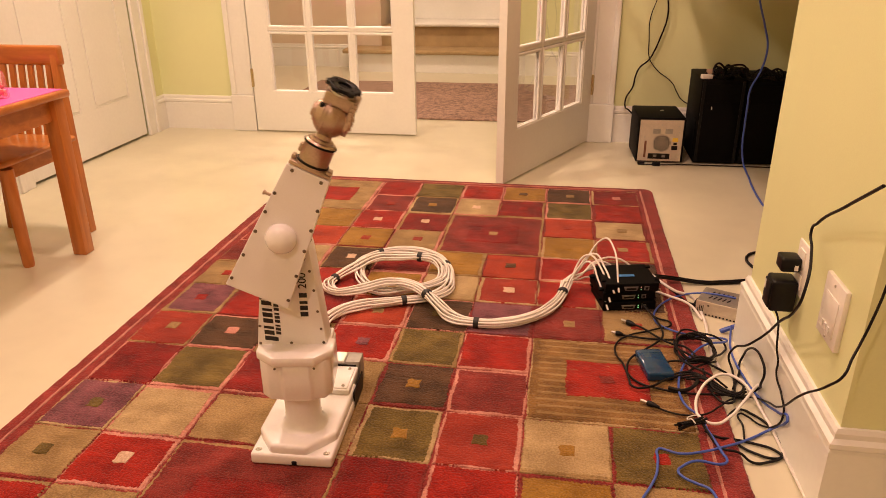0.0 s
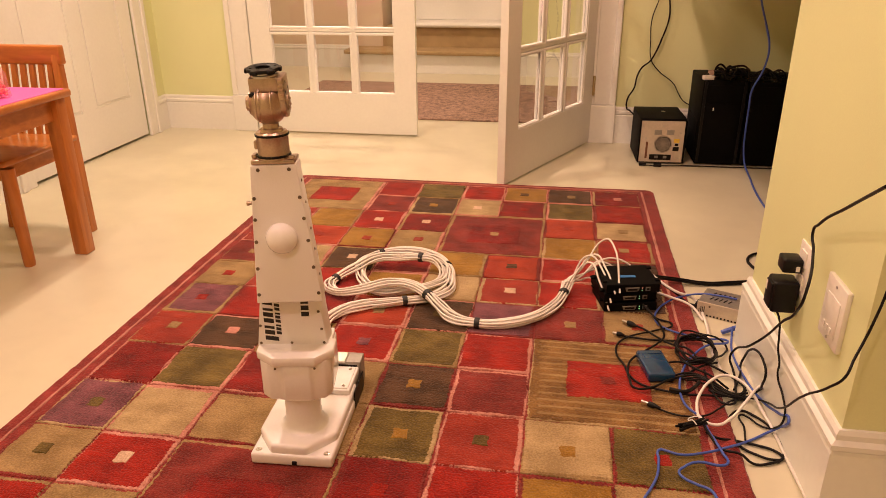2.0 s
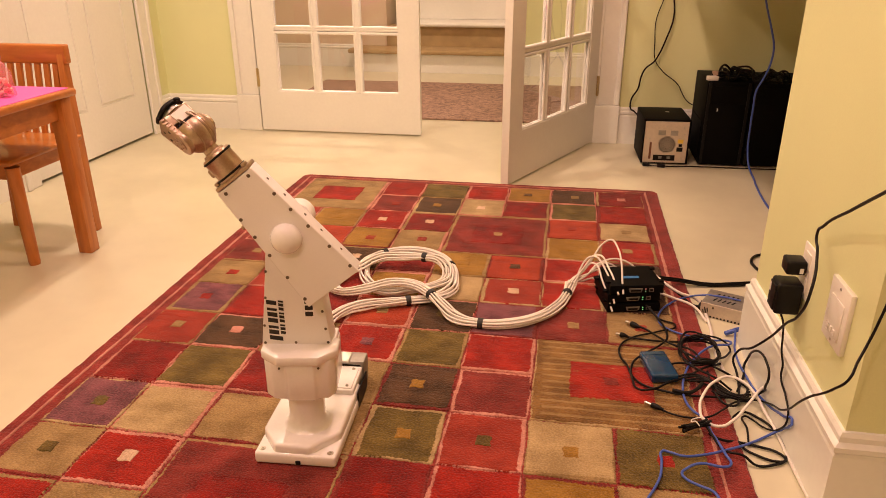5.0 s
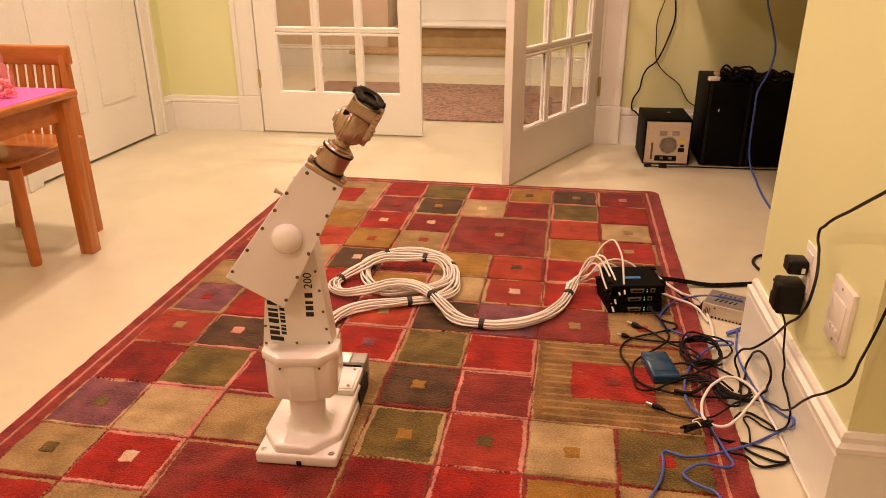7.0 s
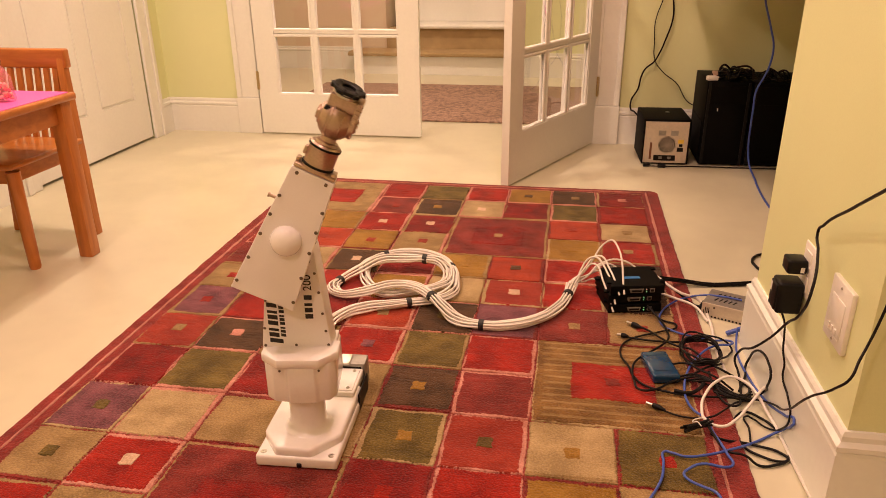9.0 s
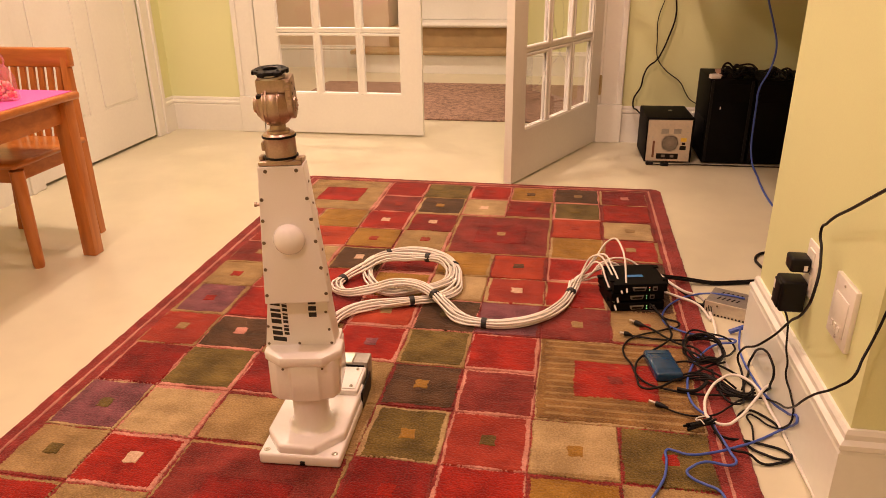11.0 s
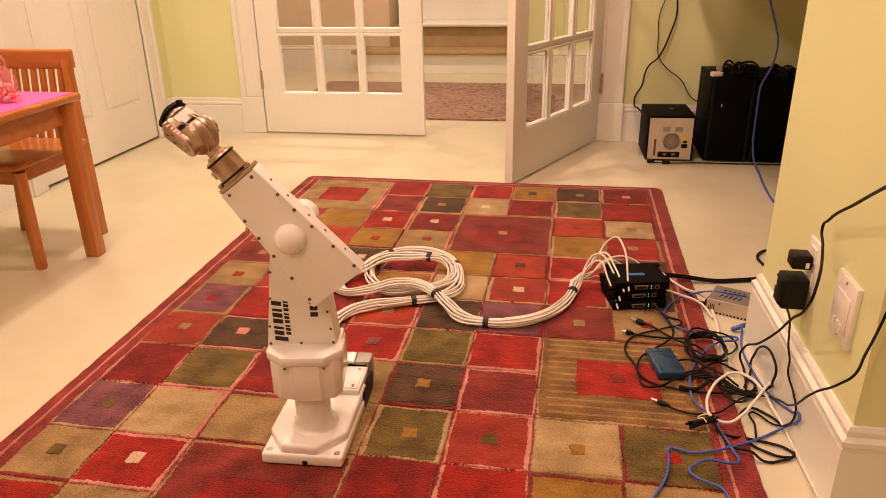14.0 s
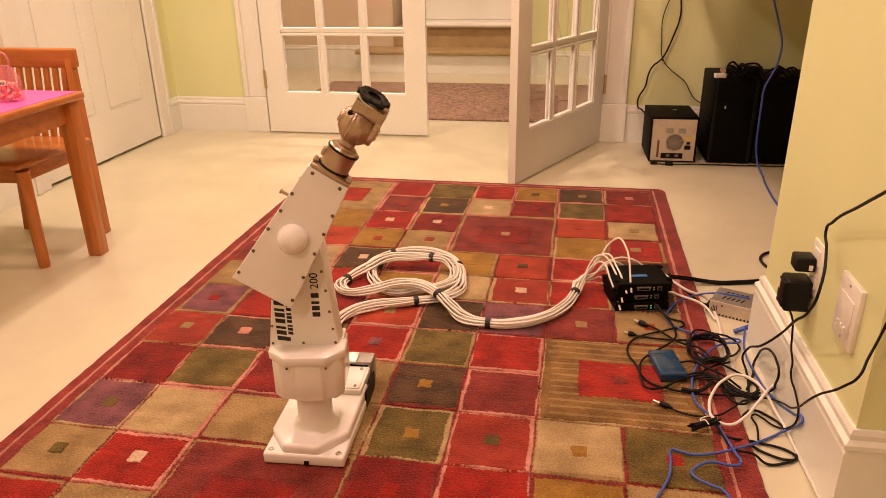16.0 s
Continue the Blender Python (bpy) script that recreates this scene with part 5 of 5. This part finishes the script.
for dy in (0, 0.011):
    cable("black_cable", laid([(-0.09, -0.989 + dy, 0.05), (-0.01, -0.933 + dy, 0.02), (0.077, -0.918 + dy), (0.145, -0.904 + dy), (0.215, -0.885 + dy), (0.3, -0.87 + dy)], 0.006), 0.0045, BLACK_CABLE, "thick black cord running behind the wall end", G)
cable("black_cable", laid([(-0.085, -1.03, 0.06), (-0.031, -1.045, 0.03), (0.0, -1.07), (0.026, -1.09, 0.014)], 0.012), 0.0042, BLACK_CABLE, "black lead into the power supply", G)
cable("black_cable", laid([(0.295, -0.635), (0.263, -0.659), (0.241, -0.706), (0.242, -0.743), (0.25, -0.778)], 0.006), 0.0045, BLACK_CABLE, "black cord curling behind the wall end", G)
cable("black_cable", laid([(-0.113, -1.446), (-0.074, -1.429), (-0.035, -1.434), (0.01, -1.401), (0.055, -1.333, 0.008), (0.064, -1.3, 0.008), (0.042, -1.296), (0.003, -1.278), (-0.031, -1.265), (-0.051, -1.286), (-0.063, -1.343), (-0.065, -1.412), (-0.043, -1.448), (-0.004, -1.484), (0.032, -1.503, 0.008)], PZ + 0.009), 0.0026, BLACK_CABLE, BK, G)
# the wound coil of cord
pts = []
rnd = random.Random(21)
for i in range(5 * 12):
    a = 2 * math.pi * i / 12
    k = rnd.uniform(0.92, 1.10)
    pts.append((-0.022 + 0.047 * k * math.cos(a), -1.362 + 0.062 * k * math.sin(a), PZ + rnd.uniform(0, 0.022)))
cable("black_cable", pts, 0.0027, BLACK_CABLE, "black cord wound in a coil", G)
for i in range(4):
    o = 0.012 * i
    cable("black_cable", [(-0.098 + o, -1.49 - 0.3 * o, PZ + 0.004), (-0.05 + o, -1.475 - 0.8 * o, PZ + 0.008), (-0.005, -1.50 - o, PZ + 0.005), (0.035 + o * 0.5, -1.525 - o * 0.4, 0.012), (0.07, -1.52 + o, 0.012)], 0.0026, BLACK_CABLE, BK, G)


def plug(x0, y0, x1, y1, z, radius, tip, label):
    """A barrel plug that lies from (x0, y0), its tip, to (x1, y1), its lead."""
    length, turn = math.hypot(x1 - x0, y1 - y0), math.atan2(y1 - y0, x1 - x0)
    ob = thing("lead_plug", label, "plug", Matrix.Translation((x0, y0, z)) @ Matrix.Rotation(turn, 4, "Z") @ pose(0, 0, 0, 0, 90, 0))
    bm = bmesh.new()
    lathe(bm, [(radius * 0.55, 0), (radius * 0.55, length * 0.4)], None, 14)
    part("tip", bm, tip, ob, "metal tip", True)
    bm = bmesh.new()
    lathe(bm, [(radius * 0.8, length * 0.4), (radius, length * 0.45), (radius, length * 0.75), (radius * 0.55, length), (0.0022, length * 1.15)], None, 14)
    part("sleeve", bm, BLACK, ob, "black sleeve", True)


plug(-0.222, -1.296, -0.196, -1.304, PZ + 0.003, 0.0065, STEEL, "black barrel plug with a metal tip on the rug")
plug(-0.192, -1.224, -0.160, -1.248, PZ + 0.003, 0.0075, STEEL, "black barrel plug with a metal tip on the rug")
plug(-0.174, -1.603, -0.140, -1.622, PZ + 0.003, 0.0062, STEEL, "black plug with a metal tip on the rug")
# strapped bundle of a lead
bundle_lead = thing("lead_bundle", "short black lead folded and held by a white twist tie", "lead", pose(-0.078, -1.684, PZ + 0.004, 0, 0, 30))
for k in range(6):
    a = 1.05 * k
    cable("strand", [(-0.036 + 0.004 * (k % 3), 0.007 * math.cos(a), 0.006 + 0.006 * math.sin(a)), (-0.015, 0.004 * math.cos(a), 0.006 + 0.005 * math.sin(a)), (0.02, 0.005 * math.cos(a + 0.5), 0.006 + 0.005 * math.sin(a + 0.5)), (0.037 - 0.005 * (k % 2), 0.008 * math.cos(a), 0.006 + 0.006 * math.sin(a))], 0.0027, BLACK_CABLE, "", parent=bundle_lead)
cable("twist_tie", [(0.002, -0.011, 0.012), (0.0, 0.0, 0.0165), (-0.003, 0.010, 0.011), (0.004, 0.004, 0.021), (0.010, -0.004, 0.026)], 0.0013, WHITE_PLASTIC, "white twist tie", parent=bundle_lead)

cable("black_cable", [(0.09, 0.815, 0.75), (0.101, 0.815, 0.64), (0.075, 0.815, 0.532), (0.054, 0.815, 0.472), (0.031, 0.815, 0.428), (-0.007, 0.815, 0.394), (-0.025, 0.815, 0.351), (-0.034, 0.815, 0.294), (-0.063, 0.815, 0.236), (-0.065, 0.805, 0.198), (-0.05, 0.74, 0.191), (-0.022, 0.70, 0.17)], 0.0040, BLACK_CABLE, "black cord hanging down the green wall to the computer", G)
cable("black_cable", [(0.11, 0.817, 1.1), (0.09, 0.815, 0.75)], 0.0040, BLACK_CABLE, "black cord hanging down the green wall", G)
cable("black_cable", [(0.06, 0.822, 0.95), (0.048, 0.82, 0.738), (0.02, 0.82, 0.625), (0.024, 0.82, 0.531), (0.036, 0.82, 0.435), (0.078, 0.82, 0.38), (0.159, 0.82, 0.317), (0.187, 0.82, 0.27), (0.215, 0.82, 0.233), (0.283, 0.818, 0.201)], 0.0024, BLACK_CABLE, "thin black cord hanging down the green wall", G)
cable("blue_cable", [(0.40, 0.42, 0.93), (0.413, 0.4, 0.768), (0.459, 0.4, 0.631), (0.48, 0.4, 0.56), (0.48, 0.4, 0.5), (0.466, 0.4, 0.44), (0.437, 0.4, 0.365), (0.436, 0.4, 0.289), (0.437, 0.4, 0.2), (0.441, 0.4, 0.108), (0.452, 0.385, 0.035), (0.458, 0.33, 0.008), (0.452, 0.25, 0.006), (0.44, 0.15, 0.006), (0.425, -0.104, 0.006), (0.428, -0.27, 0.006), (0.44, -0.4, 0.006)], 0.0042, BLUE_CABLE, "blue network cable hanging in front of the black towers", G)
cable("black_cable", [(0.0, 0.40, 0.007), (0.068, 0.395, 0.007), (0.2, 0.42, 0.005), (0.4, 0.425, 0.005), (0.6, 0.43, 0.005)], 0.003, BLACK_CABLE, "thin black cord on the floor by the towers", G)

# ---------------------------------------------------------------- the white cable bundle of the robot
PATH_XY = [(-0.90, -1.588, 0.045), (-0.935, -1.50, 0.045), (-0.985, -1.395), (-0.965, -1.305), (-0.914, -1.255), (-0.855, -1.228), (-0.799, -1.209), (-0.734, -1.177), (-0.693, -1.125), (-0.689, -1.045), (-0.718, -0.946), (-0.781, -0.872), (-0.871, -0.847), (-0.948, -0.878),
           (-0.985, -0.941), (-0.976, -1.029), (-0.935, -1.115), (-0.88, -1.161), (-0.81, -1.135), (-0.741, -1.093), (-0.713, -1.024), (-0.745, -0.967, 0.05), (-0.80, -0.960, 0.056), (-0.866, -0.953, 0.05), (-0.938, -0.966, 0.05), (-0.994, -1.032, 0.04), (-1.039, -1.094)]
PATH_XY2 = [(-1.046, -1.139), (-1.012, -1.181), (-0.932, -1.192, 0.045), (-0.856, -1.158, 0.056), (-0.795, -1.163, 0.056), (-0.733, -1.206, 0.05), (-0.697, -1.247, 0.04), (-0.651, -1.287), (-0.579, -1.309), (-0.507, -1.298), (-0.438, -1.258), (-0.387, -1.192), (-0.352, -1.088), (-0.337, -1.055, 0.045)]
white = thing("cable_bundle", "coiled bundle of white cables held by black ties on the rug", "cables")
spine = [Vector(p) for p in laid(PATH_XY + PATH_XY2, 0.0265)]
ALONG = []
for i, p in enumerate(spine):
    a, b = spine[max(i - 1, 0)], spine[min(i + 1, len(spine) - 1)]
    d = (b - a).normalized()
    ALONG.append((p, d, d.cross(Vector((0, 0, 1))).normalized()))
STRANDS = 9
TIED = (6, 10, 13, 22, 26, 32, 35, 39)
for s in range(STRANDS):
    rnd = random.Random(50 + s)
    pts = []
    for i, (p, d, side) in enumerate(ALONG):
        a = 2 * math.pi * s / (STRANDS - 1) + 0.06 * i
        r = 0.0 if s == STRANDS - 1 else 0.0102
        tied = (1.0 if i in TIED else 1.12) + rnd.uniform(-0.35, 0.65) * (0.2 if i in TIED else 1.0)
        pts.append(p + side * (r * 1.15 * tied * math.cos(a)) + Vector((0, 0, r * 0.85 * tied ** 0.5 * math.sin(a) + 0.0005)))
    cable("strand", pts, 0.0029, WHITE_CABLE, "", parent=white, resolution=5)
for i in TIED:
    p, d, side = ALONG[i]
    bm = bmesh.new()
    lathe(bm, [(0.0148, -0.007), (0.0155, -0.004), (0.0155, 0.004), (0.0148, 0.007)], Matrix.Translation(p) @ d.to_track_quat("Z", "Y").to_matrix().to_4x4() , 20)
    part("tie", bm, TIE, white, "black cable tie", True)
# strands fan out and arch over to the front of the controllers
end = spine[-1]
FAN = [((-0.320, -1.030, 0.075), (-0.285, -1.030, 0.125), (-0.248, -1.075, 0.105), (-0.222, -1.168, 0.045)), ((-0.310, -1.035, 0.085), (-0.270, -1.030, 0.13), (-0.238, -1.08, 0.11), (-0.213, -1.166, 0.072)),
       ((-0.300, -1.030, 0.09), (-0.245, -1.000, 0.165), (-0.220, -1.05, 0.17), (-0.200, -1.163, 0.074)), ((-0.315, -1.035, 0.07), (-0.282, -1.045, 0.11), (-0.255, -1.10, 0.08), (-0.226, -1.172, 0.022)),
       ((-0.300, -1.02, 0.06), (-0.26, -0.995, 0.07), (-0.21, -0.985, 0.075), (-0.16, -0.990, 0.055)), ((-0.300, -1.02, 0.055), (-0.265, -0.990, 0.085), (-0.20, -0.97, 0.095), (-0.13, -0.985, 0.06)),
       ((-0.305, -1.03, 0.045), (-0.28, -1.02, 0.05), (-0.26, -1.03, 0.05), (-0.235, -1.04, 0.045)), ((-0.30, -1.03, 0.06), (-0.272, -1.01, 0.08), (-0.24, -0.99, 0.09), (-0.17, -0.99, 0.03))]
for k, bend_points in enumerate(FAN):
    a = 2 * math.pi * k / 8
    cable("strand", [end + Vector((0.010 * math.cos(a) - 0.004, -0.012, 0.008 * math.sin(a))), end + Vector((0.009 * math.cos(a) + 0.004, 0.008, 0.008 * math.sin(a) + 0.006)), *bend_points], 0.0028, WHITE_CABLE, "", parent=white)


# ---------------------------------------------------------------- what moves
def motions():
    # one working cycle of nine seconds: seconds, swing of the arm, roll of the wrist, bend of the wrist
    cycle = [(0.0, 25.5, 0, 9), (0.1, 20, 0, 8), (0.2, 14.5, 0, 7), (0.3, 9, 0, 6), (0.4, 4.5, 0, 6), (0.5, 1, 0, 6), (0.6, -1.2, 0, 6), (0.8, -1.5, 0, 6),
             (2.6, -1.5, 0, 6), (2.8, -3.5, 0, 6), (2.9, -5.5, -2, 6), (3.0, -8.8, -8, 6), (3.1, -14.5, -24, 9), (3.2, -21, -46, 13), (3.3, -26.5, -66, 16), (3.4, -31, -80, 18),
             (3.5, -34.2, -90, 20), (3.6, -36, -98, 21), (3.7, -37, -106, 22), (3.9, -37.5, -120, 24), (4.1, -37.5, -130, 25), (4.4, -37.5, -136, 25), (5.6, -37.5, -136, 25),
             (5.8, -35.8, -136, 25), (5.9, -33, -136, 25), (6.0, -29.5, -135, 25), (6.1, -25, -133, 24), (6.2, -19, -128, 24), (6.3, -11.5, -118, 24), (6.4, -3, -105, 23),
             (6.5, 5.5, -90, 22), (6.6, 14, -68, 20), (6.7, 21.5, -38, 17), (6.8, 27, -14, 13), (6.9, 30.5, -4, 11), (7.0, 32.3, 0, 10), (7.2, 33.6, 0, 10),
             (8.0, 33.4, 0, 10), (8.4, 32.5, 0, 10), (8.6, 31.3, 0, 10), (8.8, 29.5, 0, 9), (8.9, 28, 0, 9)]
    rows = [(t + 9 * k, a, r, b) for k in (0, 1) for t, a, r, b in cycle if t + 9 * k <= 16.0]
    walk(arm, [(t, SHOULDER @ pose(0, 0, 0, 0, a, 0)) for t, a, r, b in rows])
    centre = Matrix.Translation((0, 0.0215, BALL))
    walk(neck, [(t, centre @ pose(0, 0, 0, 0, 0, r)) for t, a, r, b in rows])
    walk(ball, [(t, centre @ pose(0, 0, 0, 0, 0, r)) for t, a, r, b in rows])
    for piece in (hand, plate2, gap, spigot, flange):
        walk(piece, [(t, centre @ pose(0, 0, 0, 0, 0, r) @ pose(0, 0, 0, b, 0, 0)) for t, a, r, b in rows])


motions()
